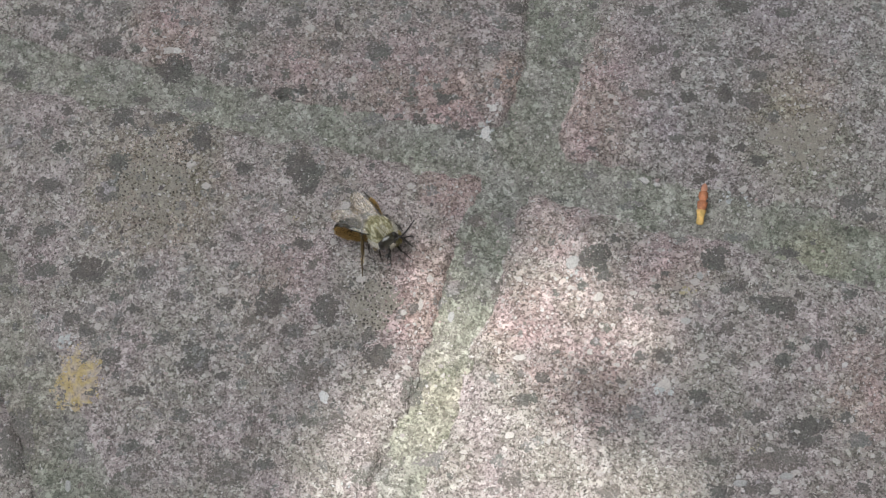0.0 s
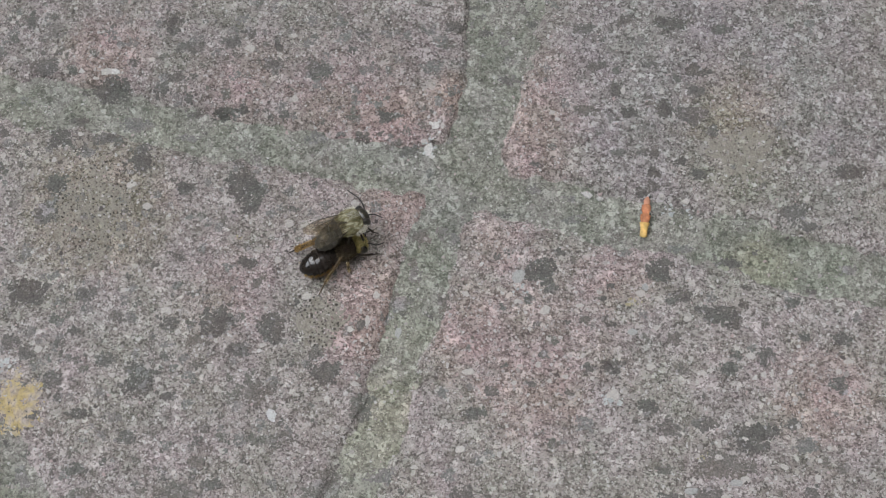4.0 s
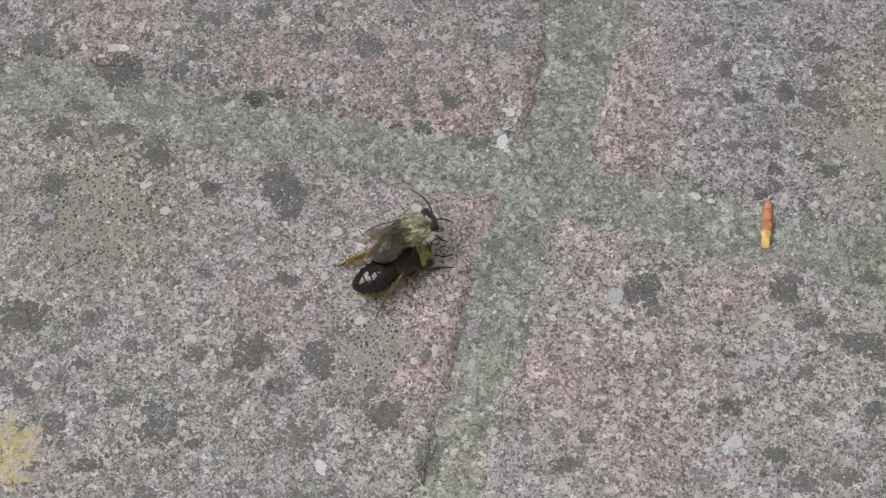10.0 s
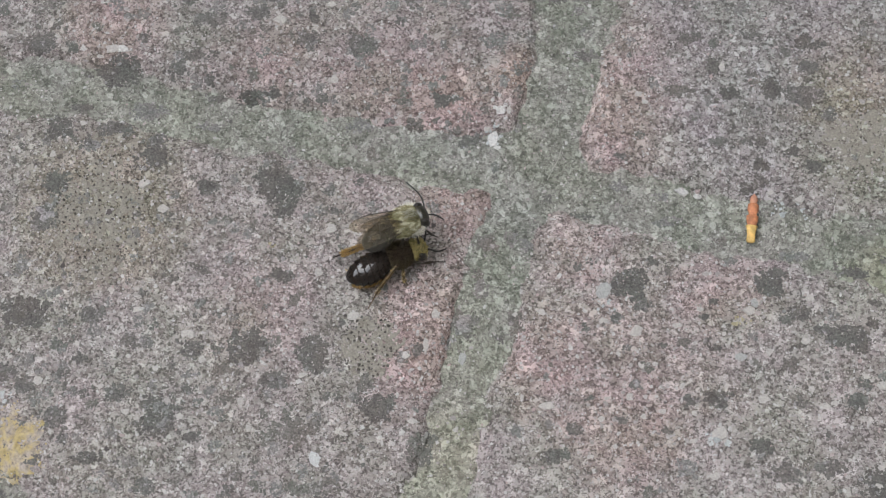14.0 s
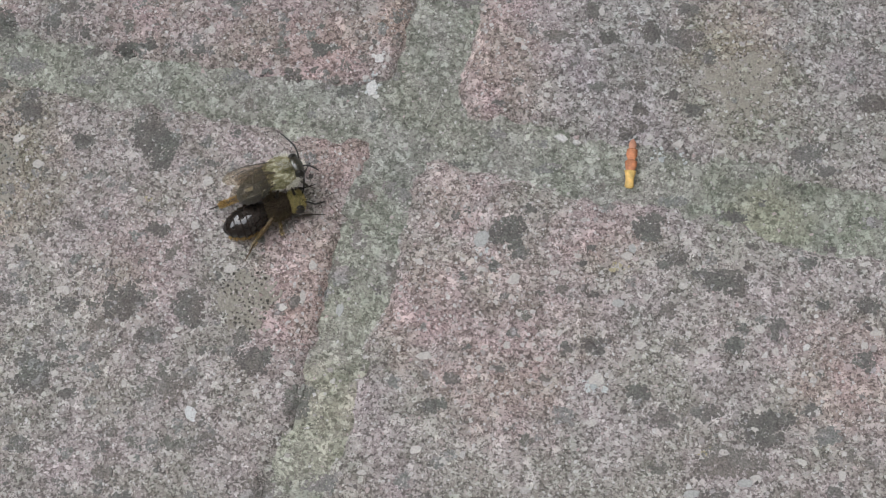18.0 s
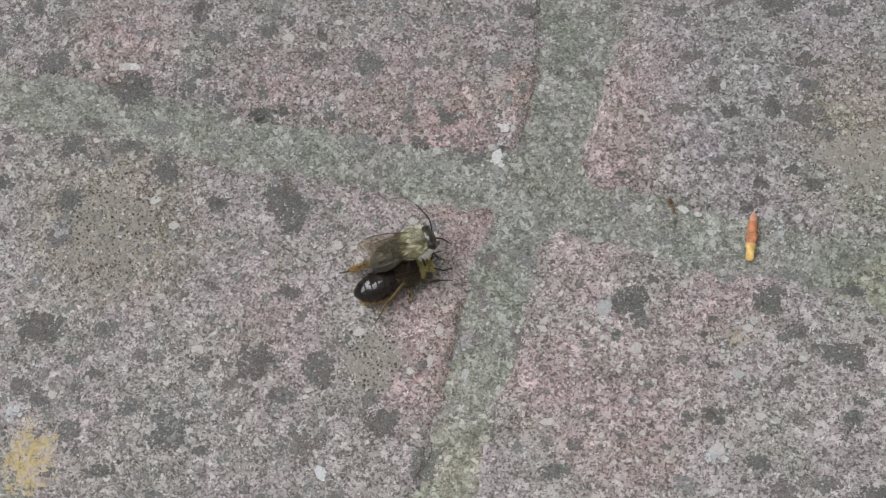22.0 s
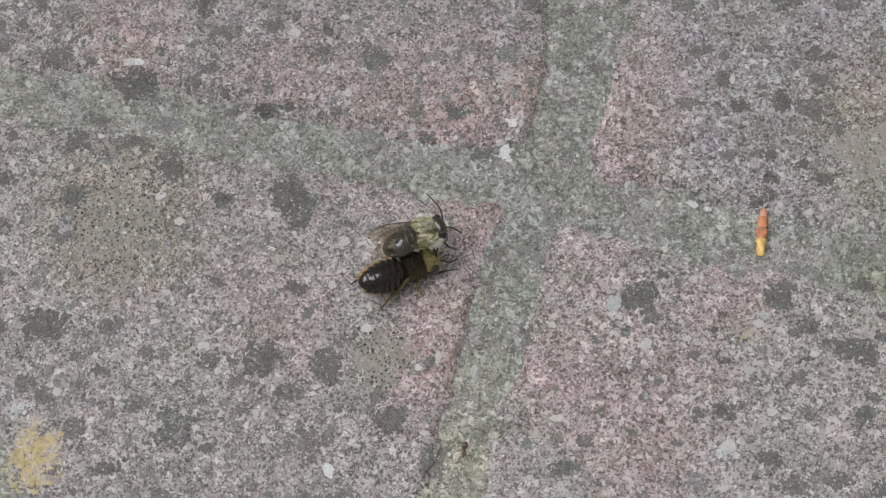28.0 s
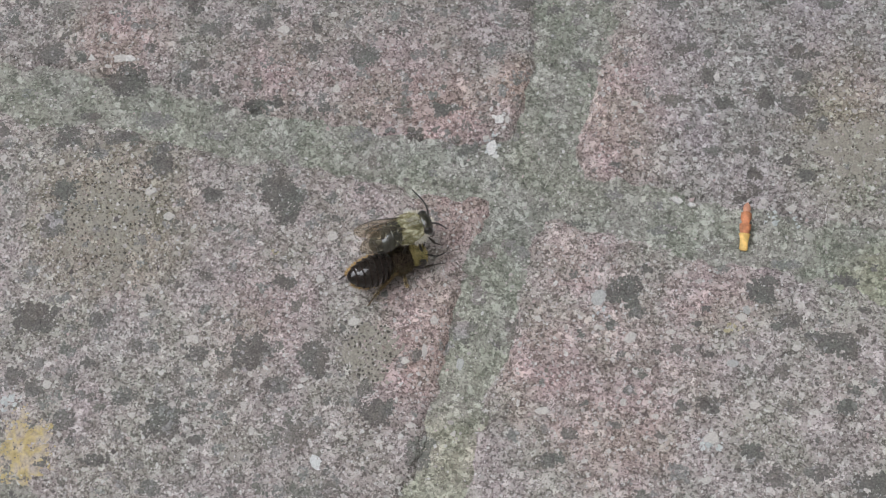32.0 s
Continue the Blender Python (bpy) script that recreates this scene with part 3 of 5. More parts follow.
lichen(56.0, -3.1, 1.1, "d", 0.47, 13)
lichen(53.6, -5.6, 1.4, "d", 0.64, 13)
lichen(61.6, -9.4, 1.5, "D", 0.63, 13)
lichen(56.2, -10.6, 0.9, "d", 0.81, 13)
lichen(62.4, -16.5, 1.4, "d", 0.80, 13)
lichen(65.2, -28.6, 1.0, "d", 0.68, 14)
lichen(60.4, 1.8, 1.4, "s", 0.65, 13)


def bare(x, y):
    """How far a place is from the dark crusts, 0 on them and 1 well off them."""
    k = np.full(np.shape(x), 9.0)
    for cx, cy, r, look_key, stretch, turn in SPOTS:
        if look_key in "Ddb":
            u, v = x - cx, y - cy
            k = np.minimum(k, np.hypot(u * math.cos(turn) + v * math.sin(turn), (v * math.cos(turn) - u * math.sin(turn)) / stretch) / r)
    return np.clip((k - 0.5) / 0.5, 0, 1)


# loose scatter of stone chips over all that the camera passes
count = 42000
xs, ys = rng.uniform(-98, 72, count), rng.uniform(-80, 48, count)
on = inside(xs, ys, *BOXES["A"]) > 0.6
for key in "BCDE":
    on |= inside(xs, ys, *BOXES[key]) > 0.6
keep = (on | (rng.rand(count) < 0.22)) & (rng.rand(count) < 0.4 + 0.6 * bare(xs, ys))
xs, ys = xs[keep], ys[keep]
rs = np.exp(rng.normal(-1.5, 0.36, len(xs))).clip(0.12, 0.75)
tagged(mesh_object("aggregate", *chips_mesh(xs, ys, rs, 0.12, 0.12), CHIPS, pavement, "white, pink and dark stone chips in the concrete"), kind="stuff")


def chip(x, y, r, stretch, turn, material=PALE_CHIP, text="pale stone chip"):
    mesh_object("stone_chip", *chips_mesh(np.array([x]), np.array([y]), [r * 1.2], 0.06, 0.09, (6, 10), (stretch, stretch + 0.01), radians(turn), 0.3), material, pavement, text)


chip(-6.1, 9.5, 0.90, 0.82, 105, WHITE_CHIP, "white stone chip")
chip(-6.0, 5.6, 1.14, 0.78, 105, WHITE_CHIP, "white stone chip")
chip(-6.9, 9.9, 0.42, 0.8, 60, WHITE_CHIP, "white stone chip")
chip(-5.6, 10.6, 0.4, 0.7, 150, WHITE_CHIP, "white stone chip")
chip(-5.2, 4.6, 0.5, 0.7, 20, WHITE_CHIP, "white stone chip")
chip(20.2, 4.5, 1.15, 0.55, 14, WHITE_CHIP, "white stone chip")
chip(22.0, 4.2, 0.57, 0.82, 14, WHITE_CHIP, "white stone chip")
chip(-49.8, -12.0, 0.90, 0.81, 14)
chip(-59.6, 6.3, 1.01, 0.77, 14, WHITE_CHIP, "white stone chip")
chip(-62.2, 4.6, 0.70, 0.49, 14)
chip(-39.3, 15.7, 1.16, 0.60, 14)
chip(-23.2, -12.2, 0.80, 0.87, 14)
chip(9.9, -28.3, 1.10, 0.64, 15)
chip(18.6, -16.0, 0.90, 0.81, 15)
chip(13.3, -11.8, 1.12, 0.82, 103, GREY_CHIP, "grey stone chip")
chip(-21.1, -32.2, 0.71, 0.62, 15)
chip(-16.9, -23.0, 1.00, 0.67, 15)
chip(-6.7, -20.1, 0.71, 0.94, 15)
chip(-14.3, -6.4, 0.66, 0.84, 14)
chip(-2.1, -24.7, 0.94, 0.82, 105, GREY_CHIP, "grey stone chip")
chip(32.0, -9.8, 1.04, 0.57, 15)
chip(40.2, 6.8, 0.78, 0.70, 14)
chip(34.9, 6.6, 0.71, 0.77, 14)
chip(31.0, 6.7, 0.50, 0.94, 14)
chip(-9.1, -26.4, 0.84, 0.60, 15)
chip(-6.8, -24.4, 1.02, 0.41, 106)
chip(-44.8, -29.2, 0.80, 0.57, 15)
chip(-37.0, -30.7, 0.94, 0.64, 15)
chip(-34.3, -37.5, 0.50, 0.58, 15)
chip(35.7, -20.8, 0.68, 0.93, 15)
chip(25.7, -21.6, 0.57, 0.72, 102)
chip(38.4, -6.4, 0.69, 0.85, 14)
chip(39.2, -12.1, 0.62, 0.70, 15)
chip(42.6, -21.4, 0.47, 0.89, 15)
chip(43.3, -19.8, 0.61, 0.69, 15)
chip(27.8, -24.5, 0.48, 0.88, 15)
chip(-23.1, -18.4, 0.65, 0.94, 14)
chip(-63.4, -11.1, 0.66, 0.81, 111)
chip(-61.0, -5.7, 0.69, 0.85, 14)
chip(-7.2, 6.8, 0.59, 0.69, 14)
chip(21.2, 22.7, 0.75, 0.59, 102)
chip(18.6, 17.2, 0.41, 0.90, 102)
chip(33.1, 13.9, 0.65, 0.62, 14)
chip(11.2, 16.3, 0.59, 0.84, 14)
chip(27.0, 24.0, 0.50, 0.74, 101)
chip(-54.0, -41.5, 0.59, 0.98, 111)
chip(-41.5, -42.4, 0.57, 0.76, 15)
chip(-45.8, -40.1, 0.44, 0.98, 110)
chip(-27.6, -37.4, 0.72, 0.69, 108)
chip(-34.4, -41.4, 0.70, 0.71, 15)
chip(21.7, -19.6, 0.41, 0.87, 15)
chip(17.1, -19.4, 0.42, 0.87, 15)
chip(6.3, -16.5, 0.56, 0.92, 15)
chip(3.1, -17.6, 0.56, 0.92, 15)
chip(31.9, -16.2, 0.89, 0.73, 15, GREY_CHIP, "grey stone chip")
chip(23.3, -14.0, 0.63, 0.59, 15)
chip(21.9, -26.6, 0.48, 0.88, 15)
chip(17.0, -28.2, 0.49, 0.84, 103)
chip(-2.0, -15.6, 0.50, 0.90, 14)
chip(32.1, -8.7, 0.67, 0.94, 101, GREY_CHIP, "grey stone chip")
chip(41.2, -17.9, 0.54, 0.78, 15)
chip(35.1, -14.7, 0.58, 0.83, 101)
chip(-16.0, -42.2, 1.4, 0.6, -35, BLUE_CHIP, "bluish white stone chip")
chip(-34.1, -33.5, 0.66, 0.65, 109)
chip(-29.3, 8.7, 0.67, 0.90, 107)
chip(-5.0, 10.0, 0.66, 0.57, 105)
chip(-0.3, -33.9, 0.42, 0.98, 105)
chip(-7.4, -37.8, 0.42, 0.99, 106)
chip(-8.5, -31.7, 0.43, 0.65, 106)
chip(14.1, -15.8, 0.63, 0.82, 15)
chip(29.2, -13.6, 0.36, 0.95, 102)
chip(25.5, -11.1, 0.56, 0.79, 15)
chip(19.7, -24.6, 0.50, 0.97, 103)
chip(24.0, -25.3, 0.48, 0.88, 15)
chip(17.0, -25.3, 0.48, 0.74, 15)
chip(20.1, -20.1, 0.50, 0.82, 103)
chip(6.7, -28.0, 0.36, 0.97, 104)
chip(-31.9, -38.9, 0.36, 0.98, 109)
chip(-25.5, -40.5, 0.50, 0.99, 108)
chip(-24.3, -35.0, 0.42, 0.85, 15)
chip(-53.4, -15.1, 0.40, 0.93, 110)
chip(-53.0, -17.5, 0.67, 0.71, 14)
chip(-46.0, -14.9, 0.75, 0.85, 14)
chip(-33.1, -9.1, 0.37, 0.86, 14)
chip(-33.0, 19.7, 0.54, 0.97, 14)
chip(-21.1, 13.3, 0.38, 0.89, 14)
chip(-60.8, 6.0, 1.15, 0.73, 14)
chip(-9.7, -54.0, 1.33, 0.38, 109)
chip(-21.6, -49.1, 0.60, 0.72, 16)
chip(11.9, -39.9, 1.15, 0.51, 16)
chip(15.7, -40.4, 0.67, 0.86, 107)
chip(6.4, -44.1, 0.66, 0.51, 16)
chip(31.5, -26.3, 1.14, 0.82, 16)
chip(49.3, -15.4, 0.72, 0.83, 16)
chip(48.1, -31.4, 0.63, 0.65, 16)
chip(51.1, -28.0, 0.79, 0.63, 16)
chip(45.3, -37.3, 1.10, 0.59, 17, GREY_CHIP, "grey stone chip")
chip(50.1, -37.1, 1.01, 0.63, 17)
chip(58.0, -23.8, 0.66, 0.71, 103)
chip(57.3, -30.4, 0.70, 0.69, 17)
chip(51.8, -17.8, 0.59, 0.94, 103)
chip(44.1, -19.1, 0.56, 0.91, 16)
chip(16.7, 9.3, 0.57, 0.91, 106)
chip(-71.7, -12.5, 0.61, 0.94, 113)
chip(-49.0, -65.9, 1.20, 0.44, 113, GREY_CHIP, "grey stone chip")
chip(-61.4, -30.7, 0.65, 0.44, 16)
chip(62.2, -30.8, 0.72, 0.75, 103)
chip(52.5, -33.7, 0.78, 0.83, 17)
chip(28.4, -28.0, 0.65, 0.52, 16)
chip(31.9, -31.4, 0.73, 0.92, 16)
chip(16.7, -33.1, 0.58, 0.59, 16)
chip(-5.7, -34.4, 0.68, 0.51, 16)
chip(60.4, -4.3, 0.96, 0.54, 13)
chip(52.4, 11.3, 0.71, 0.66, 13)
chip(62.1, -14.5, 0.61, 0.94, 13)
chip(63.3, -12.6, 1.02, 0.35, 13)
chip(62.9, -26.0, 0.41, 0.97, 100)
chip(52.9, -17.3, 0.57, 0.60, 100)
chip(51.4, -34.5, 0.93, 0.65, 14, GREY_CHIP, "grey stone chip")
chip(51.5, -5.8, 0.49, 0.91, 13)
chip(54.5, -22.0, 0.68, 0.62, 14)


# ---- lichens ----
def granules(x, y, r, cover, size, seed, stretch=1.0, turn=0.0, ragged=0.45):
    """Places and sizes of a lichen's granules: crowded in the middle, thinning to a ragged rim."""
    g = np.random.RandomState(seed)
    n = int(cover * r * r * stretch * 3.2 / (size * size))
    a, d = g.rand(n) * 6.283, np.sqrt(g.rand(n)) * 1.25
    u, v = d * np.cos(a), d * np.sin(a) * stretch
    px, py = x + r * (u * math.cos(turn) - v * math.sin(turn)), y + r * (u * math.sin(turn) + v * math.cos(turn))
    rim = 0.92 + ragged * 1.6 * lattice_noise(px, py, r * 0.55, seed + 50) + ragged * 0.9 * lattice_noise(px, py, r * 0.22, seed + 90)
    hold = (d < rim) & (g.rand(n) < np.clip((rim - d) * 3.2, 0.12, 1)) & (lattice_noise(px, py, 0.9, seed + 7) > -0.44)
    return px[hold], py[hold], (size * np.exp(g.randn(n) * 0.3))[hold]


def thallus(x, y, r, seed, lift=0.06, stretch=1.0, turn=0.0, ragged=1.0):
    """A thin crust draped over the stone, ragged and sinking in at its rim."""
    rings, spokes = max(3, int(r / 0.3)), max(14, int(r * 11))
    a = np.arange(spokes) * 6.2832 / spokes
    rim = r * (0.9 + ragged * 0.55 * lattice_noise(np.cos(a) * 2, np.sin(a) * 2, 1.0, seed) + ragged * 0.5 * lattice_noise(np.cos(a) * 2, np.sin(a) * 2, 0.4, seed + 1))
    verts = [(x * MM, y * MM, (float(surface(x, y)) + lift) * MM)]
    for k in range(1, rings + 1):
        f = k / rings
        u, v = rim * f * np.cos(a), rim * f * np.sin(a) * stretch
        px, py = x + u * math.cos(turn) - v * math.sin(turn), y + u * math.sin(turn) + v * math.cos(turn)
        z = surface(px, py) + lift * (1 - f ** 3 * 1.6) + 0.42 * lattice_noise(px, py, 0.55, seed + 2) - 0.02
        verts += [(u * MM, v * MM, w * MM) for u, v, w in zip(px, py, z)]
    faces = [(0, 1 + i, 1 + (i + 1) % spokes) for i in range(spokes)]
    for k in range(rings - 1):
        for i in range(spokes):
            j = (i + 1) % spokes
            faces.append((1 + k * spokes + i, 1 + (k + 1) * spokes + i, 1 + (k + 1) * spokes + j, 1 + k * spokes + j))
    return verts, faces


LOOK = {"D": ("dark grey crust lichen on the concrete", 2.6, 0.09), "d": ("grey crust lichen on the concrete", 2.1, 0.06),
        "s": ("faint grey-green crust lichen on the concrete", 1.4, 0.02), "b": ("brownish crust lichen on the concrete", 2.0, 0.05)}
for k, (x, y, r, look_key, stretch, turn) in enumerate(SPOTS):
    text, cover, lift = LOOK[look_key]
    px, py, rs = granules(x, y, r * 1.12, cover, 0.24, 100 + k, stretch, turn)
    verts, faces = chips_mesh(px, py, rs, 0.05, 0.2, (5, 7), (0.5, 1.0))
    more, base = thallus(x, y, r * 0.86, 300 + k, lift, stretch, turn), len(verts)
    tagged(mesh_object("lichen", verts + more[0], faces + [tuple(base + i for i in f) for f in more[1]], CRUST[look_key]), text, "lichen", "lichens on the paving")


def crusted(x, y, r, key, cover, size, seed, stretch, turn):
    """Granules on a thin continuous crust."""
    verts, faces = chips_mesh(*granules(x, y, r, cover, size, seed, stretch, turn, 0.7), 0.08, 0.12, (5, 8))
    more, base = thallus(x, y, r * {"y": 0.92, "f": 0.5, "w": 0.6, "o": 0.95}[key], seed, {"y": 0.09, "f": 0.0, "w": 0.06, "o": 0.03}[key], stretch, turn, 0.5 if key == "y" else 1.0), len(verts)
    return mesh_object("lichen", verts + more[0], faces + [tuple(base + i for i in f) for f in more[1]], CRUST[key])


def spread(x, y, r, gap, seed, stretch, turn):
    """Places inside a ragged disc, no two nearer than the gap."""
    g = np.random.RandomState(seed)
    kept = []
    for u, v in g.uniform(-1, 1, (int(9 * r * r / (gap * gap)), 2)):
        if math.hypot(u, v) < 0.97 + 0.3 * lattice_noise(u * 2, v * 2, 0.5, seed):
            px, py = x + r * (u * math.cos(turn) - v * stretch * math.sin(turn)), y + r * (u * math.sin(turn) + v * stretch * math.cos(turn))
            if all((px - a) ** 2 + (py - b) ** 2 > gap * gap * (0.5 + g.rand()) for a, b in kept):
                kept.append((px, py))
    return np.array(kept).T


def wide_lichen(name_text, x, y, r, key, cover, size, seed, stretch, turn, gap=0.0, dot_size=0.2):
    ob = crusted(x, y, r, key, cover, size, seed, stretch, turn)
    tagged(ob, name_text, "lichen", "lichens on the paving")
    if gap:
        px, py = spread(x, y, r * 0.92, gap, seed + 1, stretch, turn)
        keep = lattice_noise(px, py, 3.0, seed + 2) > -0.28
        px, py = px[keep], py[keep]
        rs = dot_size * np.exp(np.random.RandomState(seed).randn(len(px)) * 0.25)
        tagged(mesh_object("fruiting_crust", *chips_mesh(px, py, rs, 0.1, 1.0, (5, 7), (0.45, 0.9)), CRUST["k"], ob, "black dot-like fruiting bodies"), kind="stuff")


wide_lichen("round olive-brown lichen with black dots", -14.0, -26.5, 4.4, "o", 1.2, 0.34, 901, 0.93, 1.86, 0.5, 0.19)
wide_lichen("large faded olive lichen with fine dark dots", -54.0, -16.7, 8.6, "o", 0.9, 0.32, 902, 0.8, 1.92, 0.62, 0.165)
wide_lichen("faint olive lichen on the concrete", 41.1, 16.0, 6.2, "o", 0.5, 0.3, 903, 0.88, 1.76, 1.3, 0.15)
wide_lichen("mustard-yellow crust lichen flecked with bare stone", -54.9, -48.9, 3.4, "y", 1.5, 0.2, 904, 0.85, 1.97)
wide_lichen("mustard-yellow crust lichen flecked with bare stone", -52.4, -52.8, 2.9, "y", 1.4, 0.2, 905, 0.9, 0.3)
wide_lichen("mustard-yellow crust lichen flecked with bare stone", -55.5, -52.0, 2.6, "y", 1.2, 0.2, 911, 0.8, 1.97)
wide_lichen("mustard-yellow crust lichen flecked with bare stone", -52.6, -47.9, 2.0, "y", 1.1, 0.2, 916, 0.8, 0.3)
wide_lichen("mustard-yellow crust lichen flecked with bare stone", -52.1, -50.4, 2.2, "y", 1.2, 0.2, 921, 0.9, 0.6)
wide_lichen("small faint yellow crust lichen", -30.4, -16.2, 0.7, "f", 0.8, 0.24, 913, 0.9, 0.2)
wide_lichen("small faint yellow crust lichen", 30.9, -11.3, 1.0, "f", 0.5, 0.24, 914, 0.9, 0.2)
wide_lichen("small faint yellow crust lichen", 45.8, -32.3, 1.9, "f", 0.6, 0.26, 915, 0.45, 0.2)
wide_lichen("whitish blue-grey crust lichen", -58.3, -44.8, 2.0, "w", 0.6, 0.28, 906, 0.9, 0.3)
wide_lichen("whitish blue-grey crust lichen", -6.0, 5.7, 1.6, "w", 0.6, 0.28, 907, 0.8, 1.8)
wide_lichen("whitish blue-grey crust lichen", 31.3, -26.8, 1.6, "w", 0.7, 0.28, 908, 0.8, 0.2)
wide_lichen("whitish blue-grey crust lichen", 14.1, -13.4, 1.4, "w", 0.5, 0.28, 909, 0.8, 0.2)
wide_lichen("whitish blue-grey crust lichen", -9.6, -54.1, 1.4, "w", 0.6, 0.26, 912, 0.8, 0.4)
wide_lichen("whitish blue-grey crust lichen", 33.5, 4.6, 2.6, "w", 0.3, 0.26, 910, 0.6, 0.3)


# small crusts too many to tell apart
g = np.random.RandomState(55)
for look_key, many, low, high in (("d", 460, 0.3, 0.85), ("s", 420, 0.4, 1.3), ("b", 240, 0.4, 1.1)):
    px, py, rs = [], [], []
    for k in range(many):
        cx, cy = g.uniform(-95, 68), g.uniform(-72, 46)
        if k % 3 == 0:
            cx, cy = g.uniform(-90, -4), g.uniform(4, 40)
        elif k % 3 == 1:
            cx, cy = g.uniform(-80, -12), g.uniform(-62, -4)
        a, b, c = granules(cx, cy, g.uniform(low, high), 1.5, 0.22, 2000 + k, g.uniform(0.6, 1.0), g.rand() * 3)
        px, py, rs = [*px, *a], [*py, *b], [*rs, *c]
    tagged(mesh_object("lichen_speckle", *chips_mesh(np.array(px), np.array(py), rs, 0.05, 0.16, (5, 7), (0.5, 1.0)), CRUST[look_key]),
           "scattered small grey lichen crusts on the concrete", "lichen", kind="stuff")


# ---- shaping helpers ----
def part(name, bm, material, parent, label="", smooth=True):
    me = bpy.data.meshes.new(name)
    for f in bm.faces:
        f.smooth = smooth
    bm.to_mesh(me)
    bm.free()
    me.materials.append(material)
    ob = new(name, me)
    ob.parent = parent
    return tagged(ob, label) if label else ob


def ball(bm, centre, radii, turn=(0, 0, 0), seg=20, rings=12):
    m = Matrix.LocRotScale(Vector(centre) * MM, Euler([radians(a) for a in turn]), Vector(radii) * MM)
    return bmesh.ops.create_uvsphere(bm, u_segments=seg, v_segments=rings, radius=1.0, matrix=m)["verts"]


def tube(bm, points, radii, sides=8, steps=4):
    """A round, bent rod through the points, in millimetres."""
    pts = [Vector(p) for p in points]
    path, rad = [], []
    for k in range(len(pts) - 1):
        p0, p1, p2, p3 = pts[max(k - 1, 0)], pts[k], pts[k + 1], pts[min(k + 2, len(pts) - 1)]
        for s in range(steps):
            t = s / steps
            path.append(0.5 * (2 * p1 + (p2 - p0) * t + (2 * p0 - 5 * p1 + 4 * p2 - p3) * t * t + (3 * p1 - p0 - 3 * p2 + p3) * t ** 3))
            rad.append(radii[k] * (1 - t) + radii[k + 1] * t)
    path.append(pts[-1])
    rad.append(radii[-1])
    rows = []
    for k, (p, r) in enumerate(zip(path, rad)):
        ahead = (path[min(k + 1, len(path) - 1)] - path[max(k - 1, 0)]).normalized()
        side = ahead.cross(Vector((0.13, 0.2, 1))).normalized()
        up = side.cross(ahead)
        rows.append([bm.verts.new((p + r * (math.cos(a) * side + math.sin(a) * up)) * MM) for a in [6.2832 * i / sides for i in range(sides)]])
    for a, b in zip(rows, rows[1:]):
        for i in range(sides):
            bm.faces.new((a[i], a[(i + 1) % sides], b[(i + 1) % sides], b[i]))
    bm.faces.new(rows[0][::-1])
    bm.faces.new(rows[-1])
    return bm


def hairs(name, roots, normals, length, width, sweep, material, parent, label="", seed=1):
    """A coat of fine hairs: one thin bent blade each."""
    g = np.random.RandomState(seed)
    n = len(roots)
    roots, normals = np.asarray(roots, float), np.asarray(normals, float)
    way = normals + np.asarray(sweep) + g.randn(n, 3) * 0.32
    way /= np.linalg.norm(way, axis=1)[:, None]
    side = np.cross(way, g.randn(n, 3))
    side /= np.linalg.norm(side, axis=1)[:, None] + 1e-9
    l = length * g.uniform(0.6, 1.15, n)[:, None]
    bend = g.randn(n, 3) * 0.12 * l
    mid, tip = roots + way * l * 0.55 + bend * 0.3, roots + way * l + bend
    v = np.stack([roots - side * width, roots + side * width, mid + side * width * 0.8, mid - side * width * 0.8, tip], 1).reshape(-1, 3) * MM
    k = np.arange(n) * 5
    faces = [f for b in k.tolist() for f in ((b, b + 1, b + 2, b + 3), (b + 3, b + 2, b + 4))]
    ob = mesh_object(name, v.tolist(), faces, material, parent, label)
    return tagged(ob, kind="stuff")


def on_ball(n, centre, radii, seed, keep=lambda d: True):
    """n places on an egg, with outward ways, where keep(direction) allows."""
    g = np.random.RandomState(seed)
    roots, ways = [], []
    while len(roots) < n:
        d = g.randn(3)
        d /= np.linalg.norm(d)
        if keep(d):
            roots.append(np.array(centre) + d * np.array(radii))
            w = d / np.array(radii)
            ways.append(w / np.linalg.norm(w))
    return roots, ways


# ---- bees ----
def plain(name, colour, roughness, var=0.25, scale=3.0, **inputs):
    m = Mat(name, roughness, **inputs)
    p = m.millimetres()
    m.colour(m.mix(1.0, colour, m.ramp(m.noise(p, scale, 3), (0.3, 1 - var), (0.7, 1 + var)), "MULTIPLY"))
    m.bump(m.noise(p, scale * 4, 2), 0.00003, 0.5)
    return m.m


SHELL_F = plain("glossy_black_shell", (0.014, 0.0095, 0.007), 0.6, Specular_IOR_Level=0.15, Coat_Weight=1.0, Coat_Roughness=0.03, Coat_IOR=1.62)
MATT = plain("matt_black", (0.02, 0.014, 0.011), 0.95, Specular_IOR_Level=0.1)
SHELL_M = plain("bronze_black_shell", (0.034, 0.032, 0.022), 0.4, IOR=1.45, Coat_Weight=1.0, Coat_Roughness=0.07, Coat_IOR=1.7)
PELT = plain("olive_skin", (0.2, 0.18, 0.08), 0.8)


